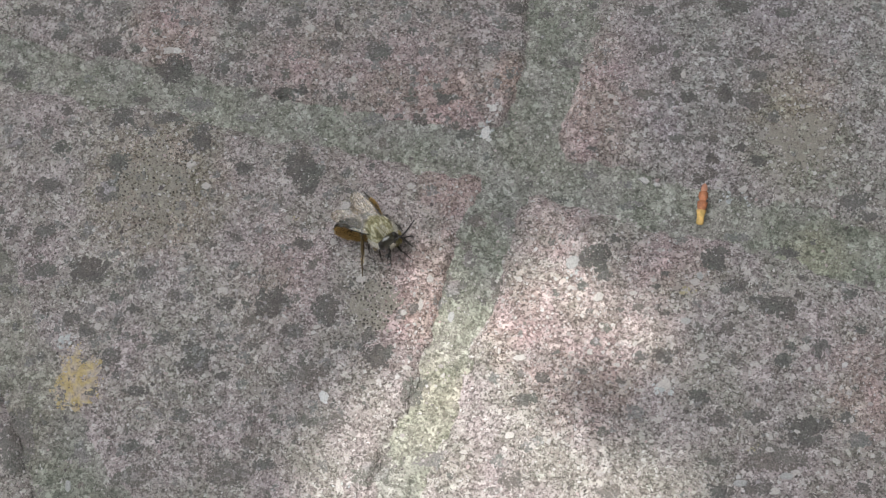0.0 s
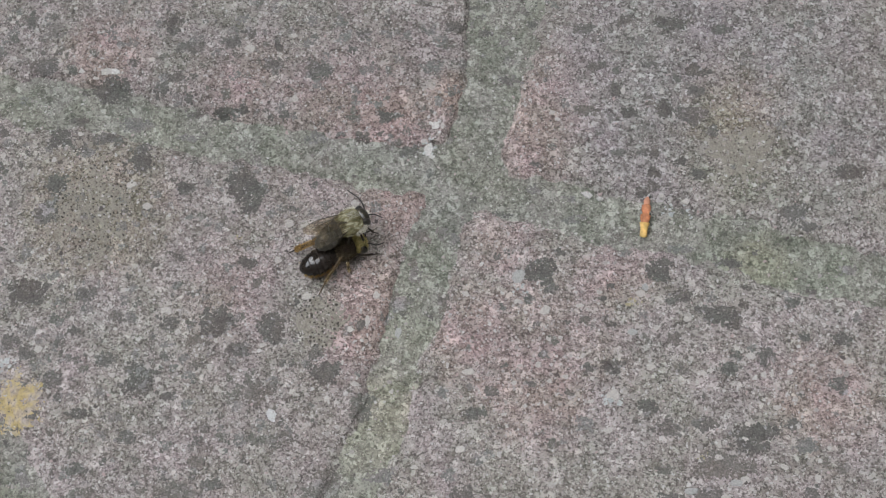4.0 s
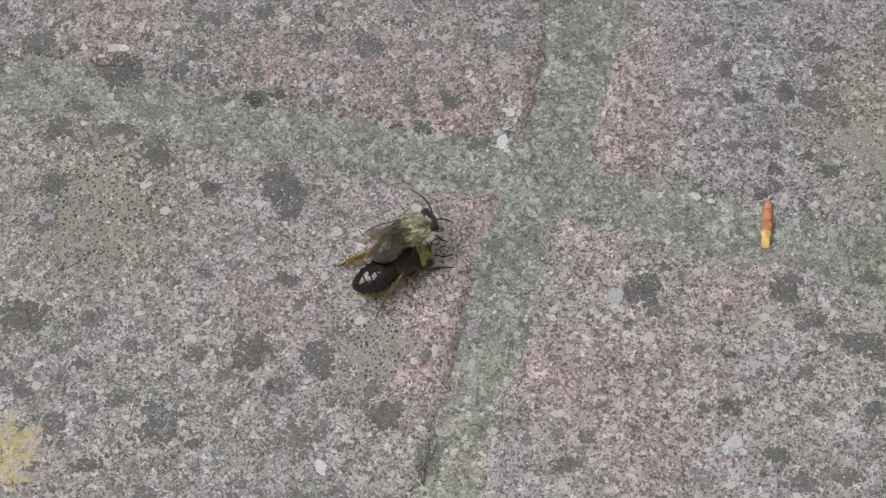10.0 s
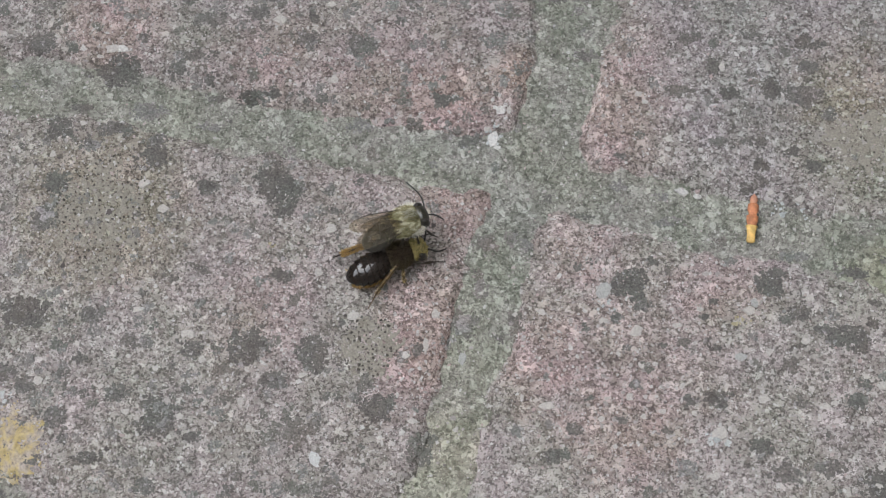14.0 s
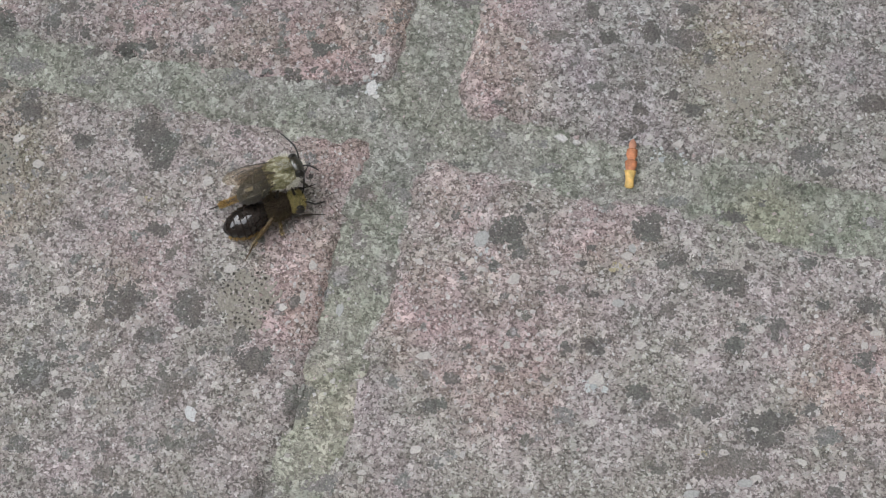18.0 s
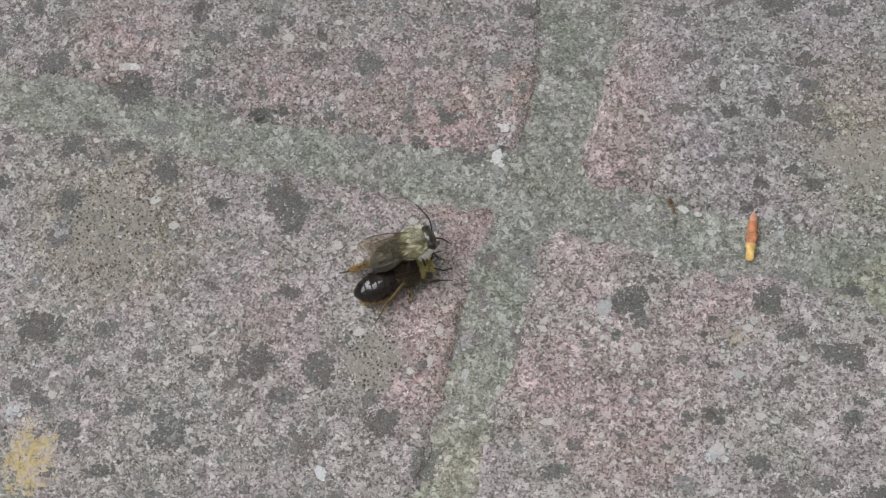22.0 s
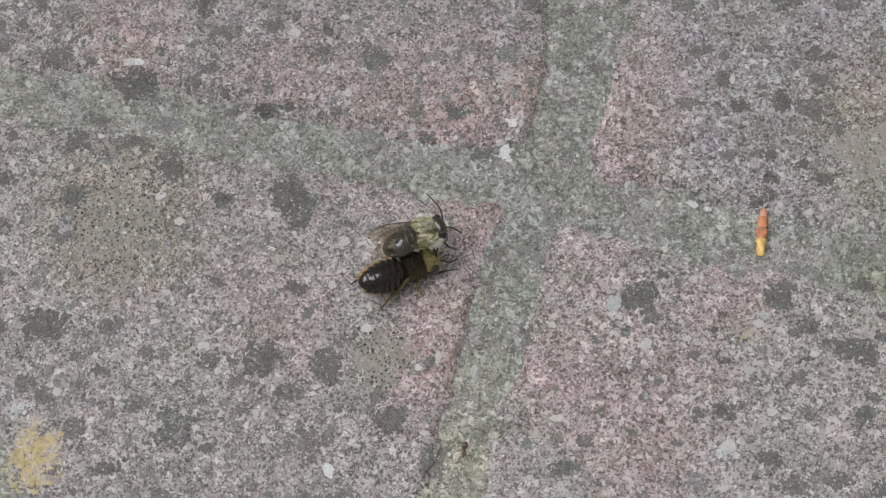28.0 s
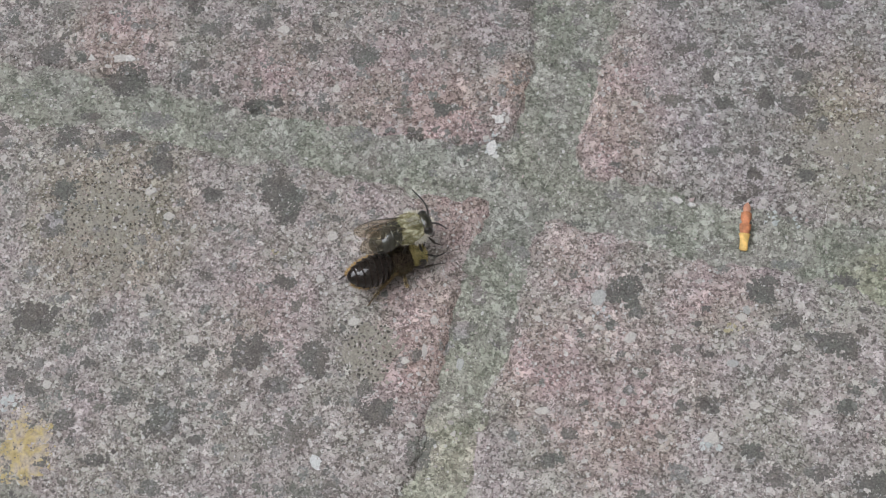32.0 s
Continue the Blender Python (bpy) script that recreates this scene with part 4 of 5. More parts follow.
def mottled_fur(name):
    """Fur that lies in streaks: olive, yellow and cream, differing from hair to hair."""
    m = Mat(name, 0.42)
    p = m.millimetres()
    long = m.node("VectorMath", props="MULTIPLY", in0=p, in1=(0.7, 1.2, 1.2))
    c = m.ramp(m.noise(long, 1.15, 3, rough=0.6), (0.34, (0.10, 0.092, 0.042)), (0.45, (0.29, 0.265, 0.13)), (0.54, (0.46, 0.432, 0.26)), (0.63, (0.82, 0.8, 0.63)))
    m.colour(m.mix(1.0, c, m.ramp(m.node("NewGeometry", out=8), (0.0, 0.7), (1.0, 1.2)), "MULTIPLY"))
    return m.m


FUR = mottled_fur("mottled_olive_fur")
DARK_HAIR = island("dark_brown_hair", 0.6, (0.0, (0.06, 0.045, 0.02)), (0.7, (0.17, 0.13, 0.055)), (1.0, (0.22, 0.175, 0.08)))
BROWN_FUR = island("dim_brown_fur", 0.7, (0.0, (0.06, 0.045, 0.024)), (1.0, (0.13, 0.1, 0.055)))
EYE = plain("dark_eye", (0.02, 0.018, 0.015), 0.3)
HORN = plain("black_horn", (0.010, 0.009, 0.008), 0.4)
LEG_DARK = plain("dark_leg", (0.03, 0.022, 0.014), 0.4)
LEG_GOLD = plain("brown_gold_leg", (0.09, 0.06, 0.025), 0.35)
GOLD_HAIR = island("golden_hair", 0.5, (0.0, (0.17, 0.115, 0.04)), (0.7, (0.42, 0.3, 0.11)), (1.0, (0.7, 0.62, 0.42)))
ORANGE = island("orange_hair", 0.55, (0.0, (0.23, 0.13, 0.035)), (1.0, (0.49, 0.315, 0.1)))
OLIVE_HAIR = island("olive_yellow_hair", 0.55, (0.0, (0.2, 0.18, 0.075)), (0.5, (0.44, 0.405, 0.21)), (0.82, (0.72, 0.69, 0.47)), (1.0, (0.86, 0.84, 0.7)))
CREAM_HAIR = island("cream_hair", 0.6, (0.0, (0.5, 0.47, 0.38)), (1.0, (0.78, 0.76, 0.68)))
YELLOW_HAIR = island("yellow_hair", 0.6, (0.0, (0.27, 0.21, 0.06)), (1.0, (0.52, 0.44, 0.19)))
WING_MAT = Mat("smoky_wing", 0.2)
gloss = WING_MAT.node("BsdfGlossy", Color=(0.92, 0.93, 0.92, 1), Roughness=0.22)
clear = WING_MAT.node("BsdfTransparent", Color=(0.9, 0.86, 0.79, 1))
veil = WING_MAT.node("BsdfDiffuse", Color=(0.4, 0.37, 0.3, 1))
film = WING_MAT.node("MixShader", in0=0.04, in1=clear, in2=veil)
film = WING_MAT.node("MixShader", in0=0.075, in1=film, in2=gloss)
WING_MAT.nt.links.new(film, WING_MAT.nt.nodes["Material Output"].inputs["Surface"])
WING = WING_MAT.m
VEIN = plain("wing_vein", (0.03, 0.024, 0.017), 0.3)
EDGE_VEIN = plain("dark_wing_vein", (0.035, 0.028, 0.02), 0.4)


def abdomen(parent, start, length, width, height, droop, shell, segments=6, bend=0.0, split_glint=False, blunt=0.5):
    """Six overlapping horny rings, each its own piece, the last closing the tip."""
    def profile(s):
        return max(0.0, math.sin(math.pi * min(1.0, 0.16 + 0.84 * s) ** 1.0) ** blunt) if s < 0.995 else 0.02

    def centre(s):
        return Vector((start[0] - length * s, start[1] + bend * math.sin(2.2 * s), start[2] - droop * s * s))
    root = None
    for k in range(segments):
        s0, s1 = k / segments, (k + 1) / segments
        bm = bmesh.new()
        rows = []
        steps = (0.0, 0.05, 0.35, 0.7, 0.93, 1.0, 1.05)
        for i, f in enumerate(steps):
            s = min(s0 + (s1 - s0) * f, 1.0)
            grow = (1.0 - 0.11 * (1 - f)) * (0.94 if f > 1.02 else 1.0)
            c, w = centre(s), profile(s) * grow
            row = []
            for j in range(28):
                a = 6.2832 * j / 28
                row.append(bm.verts.new(Vector((c.x, c.y + math.cos(a) * width / 2 * w, c.z + math.sin(a) * height / 2 * w * (0.8 if math.sin(a) < 0 else 1.0))) * MM))
            rows.append(row)
        for a, b in zip(rows, rows[1:]):
            for j in range(28):
                bm.faces.new((a[j], b[j], b[(j + 1) % 28], a[(j + 1) % 28]))
        bm.faces.new(rows[0])
        bm.faces.new(rows[-1][::-1])
        ob = part("abdomen" if root is None else "abdomen_ring", bm, shell, parent if root is None else root)
        root = root or ob
        # dull bands added at the ring edges, to break the sky's glint into bars
        if split_glint and k < segments - 1:
            bm = bmesh.new()
            rows = []
            for f, out in ((0.83, 0.97), (0.86, 1.003), (1.0, 1.006), (1.05, 0.97)):
                s = s0 + (s1 - s0) * f
                c, w = centre(s), profile(s) * out * (1.0 - 0.11 * (1 - min(f, 1.0)))
                rows.append([bm.verts.new(Vector((c.x, c.y + math.cos(a) * width / 2 * w, c.z + math.sin(a) * height / 2 * w * (0.8 if math.sin(a) < 0 else 1.0))) * MM)
                             for a in [6.2832 * j / 28 for j in range(28)]])
            for a, b in zip(rows, rows[1:]):
                for j in range(28):
                    bm.faces.new((a[j], b[j], b[(j + 1) % 28], a[(j + 1) % 28]))
            part("glint_band", bm, MATT, root, "dull black ring edge added to split the glint")
    return root


def leg(parent, hip, knee, ankle, tip, thick, shell, hair=None, hair_label="", count=500, seed=5, spread=0.35):
    """thigh > shin, foot, with the hip as the hinge."""
    h = Vector(hip)
    knee, ankle, tip = Vector(knee) - h, Vector(ankle) - h, Vector(tip) - h
    thigh = part("leg", tube(bmesh.new(), [(0, 0, 0), knee * 0.5, knee], [thick * 0.8, thick * 1.15, thick * 0.7]), shell, parent)
    thigh.location = h * MM
    part("shin", tube(bmesh.new(), [knee, knee.lerp(ankle, 0.6), ankle], [thick * 0.7, thick * 1.2, thick * 1.0]), shell, thigh)
    sag = Vector((0, 0, 0.12))
    part("foot", tube(bmesh.new(), [ankle, ankle.lerp(tip, 0.35) + sag, ankle.lerp(tip, 0.7), tip], [thick * 0.6, thick * 0.55, thick * 0.4, thick * 0.3]), shell, thigh)
    if hair:
        g = np.random.RandomState(seed)
        t = g.rand(count)
        roots = np.where((t < 0.6)[:, None], np.array(knee) + (np.array(ankle) - np.array(knee)) * (t / 0.6)[:, None],
                         np.array(ankle) + (np.array(tip) - np.array(ankle)) * ((t - 0.6) / 0.4 * 0.35)[:, None])
        d = g.randn(count, 3)
        d /= np.linalg.norm(d, axis=1)[:, None]
        along = np.array((tip - knee).normalized())
        hairs("leg_hair", roots + d * thick, d, spread, 0.035, along * 0.9, hair, thigh, hair_label, seed)
    return thigh


def wing(parent, base, sweep, lift, roll, length, shape=1.0, hind=False):
    """A thin, veined membrane that lies back from its base."""
    out = [(0, 0.12), (0.3, 0.42), (0.62, 0.55), (0.86, 0.42), (0.98, 0.08), (1.0, -0.35), (0.93, -0.85), (0.72, -1.35), (0.45, -1.5), (0.22, -0.95), (0.05, -0.3)]
    s = length / 1.0
    pts = [(-a * s, b * (length / 6.6) * (0.8 if hind else 1.0) * shape) for a, b in out]
    bm = bmesh.new()
    vs = [bm.verts.new((x * MM, y * MM, 0.10 * math.sin(x * 0.9) * MM)) for x, y in pts]
    face = bm.faces.new(vs)
    geo = bmesh.ops.extrude_face_region(bm, geom=[face])
    for v in geo["geom"]:
        if isinstance(v, bmesh.types.BMVert):
            v.co.z -= 0.018 * MM
    bmesh.ops.recalc_face_normals(bm, faces=bm.faces)
    ob = part("hind_wing" if hind else "wing", bm, WING, parent, "smoky see-through wing with brown veins", smooth=False)
    k = length / 6.6
    runs = [[(0, 0.1), (-2.0, 0.42), (-4.1, 0.53), (-5.6, 0.4)], [(0, 0), (-2.2, 0.1), (-4.0, 0.1), (-5.0, 0.42)],
            [(-0.2, -0.1), (-2.0, -0.35), (-3.6, -0.5), (-5.2, -0.6)], [(-0.3, -0.2), (-2.0, -0.95), (-3.2, -1.35)],
            [(-2.1, 0.1), (-2.2, -0.4), (-2.3, -0.95)], [(-3.8, 0.12), (-3.7, -0.5), (-3.4, -1.3)], [(-4.7, 0.35), (-4.9, -0.55)],
            [(-2.9, 0.12), (-3.1, -0.45)], [(-3.6, -0.5), (-4.6, -0.95)], [(-0.4, -0.35), (-1.5, -0.85), (-2.4, -1.3)], [(-4.0, 0.1), (-5.4, -0.2)]]
    bm = bmesh.new()
    for run in runs[1:4] if hind else runs[1:]:
        tube(bm, [(x * k, y * k * (0.8 if hind else 1.0) * shape, 0.10 * math.sin(x * k * 0.9)) for x, y in run], [0.042] * len(run), 5, 3)
    part("vein", bm, VEIN, ob)
    edge = [(x * k, y * k * (0.8 if hind else 1.0) * shape, 0.10 * math.sin(x * k * 0.9)) for x, y in runs[0]]
    part("vein", tube(bmesh.new(), edge, [0.09, 0.08, 0.07, 0.04], 6, 3), EDGE_VEIN, ob, "dark vein along the leading edge")
    ob.matrix_basis = Matrix.LocRotScale(Vector(base) * MM, Euler((radians(roll), radians(lift), radians(sweep))), Vector((1, 1, 1)))
    return ob


def antenna(parent, base, points, radius=0.11):
    bm = tube(bmesh.new(), [(0, 0, 0), *[tuple(Vector(p) - Vector(base)) for p in points]], [radius * 0.8] + [radius] * (len(points) - 1) + [radius * 0.75], 8, 5)
    ob = part("antenna", bm, HORN, parent)
    ob.location = Vector(base) * MM
    return ob


def male_bee():
    bee = new("bee")
    bee.empty_display_size = 0.005
    tagged(bee, "male mason bee with olive-yellow fur riding on the female", "bee", "pair of mating bees")
    thorax = part("thorax", (lambda b: (ball(b, (-0.4, 0, 0), (2.4, 1.95, 1.5), seg=24, rings=14), b)[1])(bmesh.new()), FUR, bee)
    r, w = on_ball(8500, (-0.4, 0, 0), (2.38, 1.93, 1.48), 41, lambda d: d[2] > -0.35)
    hairs("thorax_fur", r, w, 0.34, 0.03, (-1.5, 0, 0.0), FUR, thorax, "olive-yellow fur", 42)
    r, w = on_ball(2600, (0.35, 0, -0.3), (1.6, 1.85, 1.2), 43, lambda d: d[2] < 0.25 and d[0] > -0.3 and abs(d[1]) > 0.3)
    hairs("collar_fur", r, w, 0.7, 0.045, (0.1, 0, -0.1), CREAM_HAIR, thorax, "cream-white fur along the side", 44)
    # cream crest, its pale hairs also painting the bright highlight on the back
    r, w = on_ball(420, (-0.4, 0, 0), (2.38, 1.93, 1.52), 51, lambda d: d[2] > 0.6 and d[0] > 0.1 and abs(d[1] - 0.12) < 0.3)
    hairs("crest_highlight_fur", r, w, 0.3, 0.032, (-1.5, 0.2, 0), CREAM_HAIR, thorax, "pale cream fur on the back, also standing in for its highlight", 52)
    head = part("head", (lambda b: (ball(b, (0, 0, 0), (1.05, 1.6, 1.35), seg=24, rings=14), b)[1])(bmesh.new()), SHELL_M, bee)
    head.location = Vector((1.75, 0, -0.35)) * MM
    for s in (1, -1):
        part("eye", (lambda b: (ball(b, (0.12, s * 1.2, 0.12), (0.68, 0.52, 1.02), (0, 0, s * 12)), b)[1])(bmesh.new()), EYE, head)
    r, w = on_ball(260, (0, 0, 0), (1.0, 1.45, 1.28), 45, lambda d: d[0] > 0.78 and abs(d[1]) < 0.3 and d[2] < 0.35)
    hairs("face_fur", r, w, 0.45, 0.035, (0.2, 0, -0.2), CREAM_HAIR, head, "white facial tuft", 46)
    r, w = on_ball(420, (0, 0, 0), (1.0, 1.45, 1.28), 47, lambda d: d[2] > 0.3 and d[0] < 0.3)
    hairs("crown_fur", r, w, 0.25, 0.03, (-0.6, 0, 0.1), DARK_HAIR, head, "", 48)
    antenna(head, (0.7, 0.45, 0.35), [(0.95, 1.1, 0.75), (0.95, 2.6, 0.7), (0.1, 5.0, 0.35)])
    antenna(head, (0.75, -0.35, 0.3), [(1.2, -0.6, 0.6), (1.8, -1.0, 0.55), (2.5, -1.9, 0.3)])
    body = abdomen(bee, (-2.0, 0, 0.0), 4.6, 3.7, 3.3, 0.8, SHELL_M, bend=-0.6, blunt=0.42)
    g = np.random.RandomState(49)
    t, a = 0.3 * g.rand(70), g.uniform(0.15, math.pi - 0.15, 70)
    k = (np.sin(math.pi * np.minimum(1, 0.16 + 0.84 * t)).clip(0)) ** 0.5
    roots = np.stack([-2.0 - 4.6 * t, -0.6 * np.sin(2.2 * t) + np.cos(a) * 1.95 * k, -0.9 * t * t + np.sin(a) * 1.7 * k], 1)
    hairs("abdomen_fur", roots, np.stack([-0.2 + 0 * a, np.cos(a), np.sin(a)], 1), 0.34, 0.022, (-0.9, 0, 0), OLIVE_HAIR, body, "sparse pale hairs", 50)
    wings = {}
    for s in (1, -1):
        wings[s] = wing(bee, (0.2, s * 1.05, 0.85), -s * 5, 4, s * -15, 7.6, shape=s * 1.25)
        wing(bee, (-0.3, s * 1.05, 0.7), -s * 3, 3, -12 if s > 0 else 38, 5.6, shape=s * 1.0, hind=True)
    legs = {}
    for s, n in ((1, "l"), (-1, "r")):
        legs[n + "f"] = leg(bee, (1.0, s * 0.8, -0.8), (1.8, s * 1.9, -1.3), (2.2, s * 2.2, -2.6), (2.9, s * 2.4, -3.6), 0.15, LEG_DARK)
        legs[n + "m"] = leg(bee, (0.1, s * 0.9, -0.9), (0.2, s * 2.4, -0.5), (0.2, s * 2.9, -2.2), (0.6, s * 3.1, -3.8), 0.16, LEG_DARK)
        legs[n + "h"] = leg(bee, (-0.8, s * 0.9, -0.8), (-1.6, s * 2.1, -0.4), (-2.4, s * 2.6, -2.2), (-3.0, s * 3.0, -3.6), 0.18, LEG_DARK)
    return bee, wings, body, legs


def female_bee():
    bee = new("bee")
    bee.empty_display_size = 0.005
    tagged(bee, "female mason bee, glossy black with orange hairs, on the paver", "bee", "pair of mating bees")
    thorax = part("thorax", (lambda b: (ball(b, (0, 0, 0), (2.0, 1.75, 1.45), seg=24, rings=14), b)[1])(bmesh.new()), MATT, bee)
    r, w = on_ball(4800, (0, 0, 0), (1.95, 1.72, 1.42), 61, lambda d: d[2] > -0.6)
    hairs("thorax_fur", r, w, 0.45, 0.018, (-0.8, 0, 0), BROWN_FUR, thorax, "dark brown fur", 62)
    head = part("head", (lambda b: (ball(b, (0, 0, 0), (1.05, 1.6, 1.35), seg=24, rings=14), b)[1])(bmesh.new()), PELT, bee)
    head.location = Vector((2.5, 0, -0.3)) * MM
    for s in (1, -1):
        part("eye", (lambda b: (ball(b, (0.1, s * 1.2, 0.1), (0.65, 0.48, 1.0), (0, 0, s * 12)), b)[1])(bmesh.new()), EYE, head)
    r, w = on_ball(2000, (0, 0, 0), (1.05, 1.6, 1.35), 63, lambda d: d[2] > -0.2 and abs(d[1]) < 0.85)
    hairs("head_fur", r, w, 0.3, 0.035, (-0.6, 0, 0.1), YELLOW_HAIR, head, "dull yellow fur", 64)
    antenna(head, (0.9, 0.45, 0.3), [(1.5, 1.2, 1.0), (2.1, 2.6, 1.7), (3.2, 3.6, 2.0)], 0.1)
    antenna(head, (0.9, -0.45, 0.2), [(1.5, -0.8, 0.3), (2.2, -1.1, -0.2), (3.4, -0.9, -0.9)], 0.1)
    body = abdomen(bee, (-1.5, 0, 0.0), 6.0, 4.3, 3.7, 0.6, SHELL_F, 7, bend=-0.5, split_glint=True)
    g = np.random.RandomState(65)
    t, a = g.rand(2200) * 0.9, g.uniform(-math.pi + 0.35, -0.35, 2200)
    k = (np.sin(math.pi * np.minimum(1, 0.16 + 0.84 * t)).clip(0)) ** 0.5
    roots = np.stack([-1.5 - 6.0 * t, -0.5 * np.sin(2.2 * t) + np.cos(a) * 2.1 * k, -0.6 * t * t + np.sin(a) * 1.48 * k], 1)
    hairs("pollen_brush", roots, np.stack([-0.1 + 0 * a, np.cos(a), np.sin(a)], 1), 0.5, 0.04, (-0.7, 0, -0.15), ORANGE, body, "orange pollen brush under the abdomen", 66)
    legs = {}
    legs["rh"] = leg(bee, (-0.5, -1.2, -0.4), (-1.0, -1.9, 1.2), (-3.6, -3.3, -0.6), (-5.9, -5.1, -2.2), 0.24, LEG_GOLD, GOLD_HAIR, "golden-brown leg hair", 320, 71, 0.16)
    legs["lh"] = leg(bee, (-0.9, 1.2, -0.6), (-3.6, 2.2, 0.7), (-6.2, 2.1, -0.2), (-8.5, 2.4, -1.9), 0.28, LEG_DARK, ORANGE, "orange leg hair", 2600, 72, 0.34)
    for s, n in ((1, "l"), (-1, "r")):
        legs[n + "m"] = leg(bee, (0.0, s * 1.3, -0.8), (-0.3, s * 2.3, 0.2), (-0.6, s * 2.9, -1.2), (-0.3, s * 3.6, -2.2), 0.18, LEG_GOLD, GOLD_HAIR, "brown leg hair", 350, 74, 0.2)
        legs[n + "f"] = leg(bee, (1.1, s * 1.1, -0.8), (2.4, s * 2.0, -0.4), (3.7, s * 1.9, -1.5), (5.4, s * 2.2, -2.25), 0.16, LEG_DARK)
    return bee, head, body, legs


male, male_wings, male_body, male_legs = male_bee()
female, female_head, female_body, female_legs = female_bee()


# ---- dry sprig of conifer scales on the joint ----
def sprig():
    a, b = Vector((29.9, -0.9, 0)), Vector((29.0, 5.8, 0))
    z = float(np.max(surface([29.4, 29.0, 29.9], [2.5, 5.8, -0.9])))
    ob = new("dry_sprig")
    ob.location = Vector((a.x, a.y, z + 0.2)) * MM
    tagged(ob, "dry orange-brown tip of conifer scales fading to yellow", "twig")
    way = b - a
    side = Vector((way.y, -way.x, 0)).normalized()
    red = plain("dry_red_scale", (0.47, 0.185, 0.085), 0.6, 0.35, 1.5)
    rosy = plain("dry_rosy_scale", (0.5, 0.25, 0.16), 0.65, 0.3, 1.5)
    gold = plain("dry_gold_scale", (0.62, 0.41, 0.13), 0.6, 0.3, 1.5)
    for colour, label, rim in ((gold, "golden stub", ((0.0, 0.3), (0.03, 0.46), (0.16, 0.42), (0.27, 0.5), (0.35, 0.62), (0.37, 0.3))),
                               (red, "", ((0.33, 0.3), (0.36, 0.46), (0.46, 0.6), (0.55, 0.63), (0.59, 0.34))),
                               (red, "", ((0.56, 0.3), (0.6, 0.42), (0.68, 0.58), (0.78, 0.54), (0.81, 0.3))),
                               (rosy, "rosy tip", ((0.78, 0.26), (0.82, 0.36), (0.88, 0.42), (0.95, 0.3), (1.0, 0.06)))):
        bm = bmesh.new()
        rows = []
        for at, w in rim:
            c = way * at + Vector((0, 0, 0.25 + 0.1 * math.sin(at * 9)))
            rows.append([bm.verts.new((c + side * (math.cos(k * 0.6283) * w * 1.25) + Vector((0, 0, math.sin(k * 0.6283) * (0.3 * w + 0.06)))) * MM) for k in range(10)])
        for u, v in zip(rows, rows[1:]):
            for k in range(10):
                bm.faces.new((u[k], u[(k + 1) % 10], v[(k + 1) % 10], v[k]))
        bm.faces.new(rows[0][::-1])
        bm.faces.new(rows[-1])
        bmesh.ops.recalc_face_normals(bm, faces=bm.faces)
        part("scale", bm, colour, ob, label)


sprig()


# ---- a thin fibre on the joint ----
def fibre():
    line = ((2.4, 1.7), (2.8, 3.5), (3.1, 5.0), (3.1, 6.5))
    x0, y0 = line[0]
    z0 = float(surface(x0, y0))
    ob = part("dry_fibre", tube(bmesh.new(), [(x - x0, y - y0, float(surface(x, y)) - z0 + 0.12) for x, y in line], [0.05, 0.07, 0.07, 0.04], 6, 5),
              plain("pale_fibre", (0.34, 0.33, 0.29), 0.6), None)
    ob.location = Vector((x0, y0, z0)) * MM
    tagged(ob, "thin pale dry plant fibre on the mortar", "fibre")


fibre()


# ---- a small ant ----
def make_ant():
    ob = new("ant")
    ob.empty_display_size = 0.002
    tagged(ob, "tiny reddish-brown ant running over the paving", "ant")
    rust = plain("rusty_shell", (0.19, 0.115, 0.06), 0.35)
    dark = plain("dark_rusty_shell", (0.11, 0.065, 0.035), 0.3)
    for name, x, r, mat in (("head", 0.85, (0.36, 0.3, 0.24), rust), ("thorax", 0.15, (0.5, 0.2, 0.2), rust), ("abdomen", -0.85, (0.58, 0.4, 0.36), dark)):
        bm = bmesh.new()
        ball(bm, (x, 0, 0.5), r, (0, 0, 0), 14, 9)
        part(name, bm, mat, ob)
    for s in (1, -1):
        part("antenna", tube(bmesh.new(), [(1.1, s * 0.12, 0.6), (1.4, s * 0.45, 0.75), (1.9, s * 0.5, 0.4)], [0.04] * 3, 5, 3), rust, ob)
        for x0, x1, x2 in ((0.45, 0.8, 1.1), (0.15, 0.1, 0.15), (-0.1, -0.6, -1.1)):
            part("leg", tube(bmesh.new(), [(x0, s * 0.12, 0.4), (x1, s * 0.6, 0.75), (x2, s * 1.05, 0.02)], [0.045, 0.04, 0.03], 5, 3), rust, ob)
    for piece in ob.children:
        piece.data.transform(Matrix.Scale(0.82, 4))
    return ob


ant = make_ant()


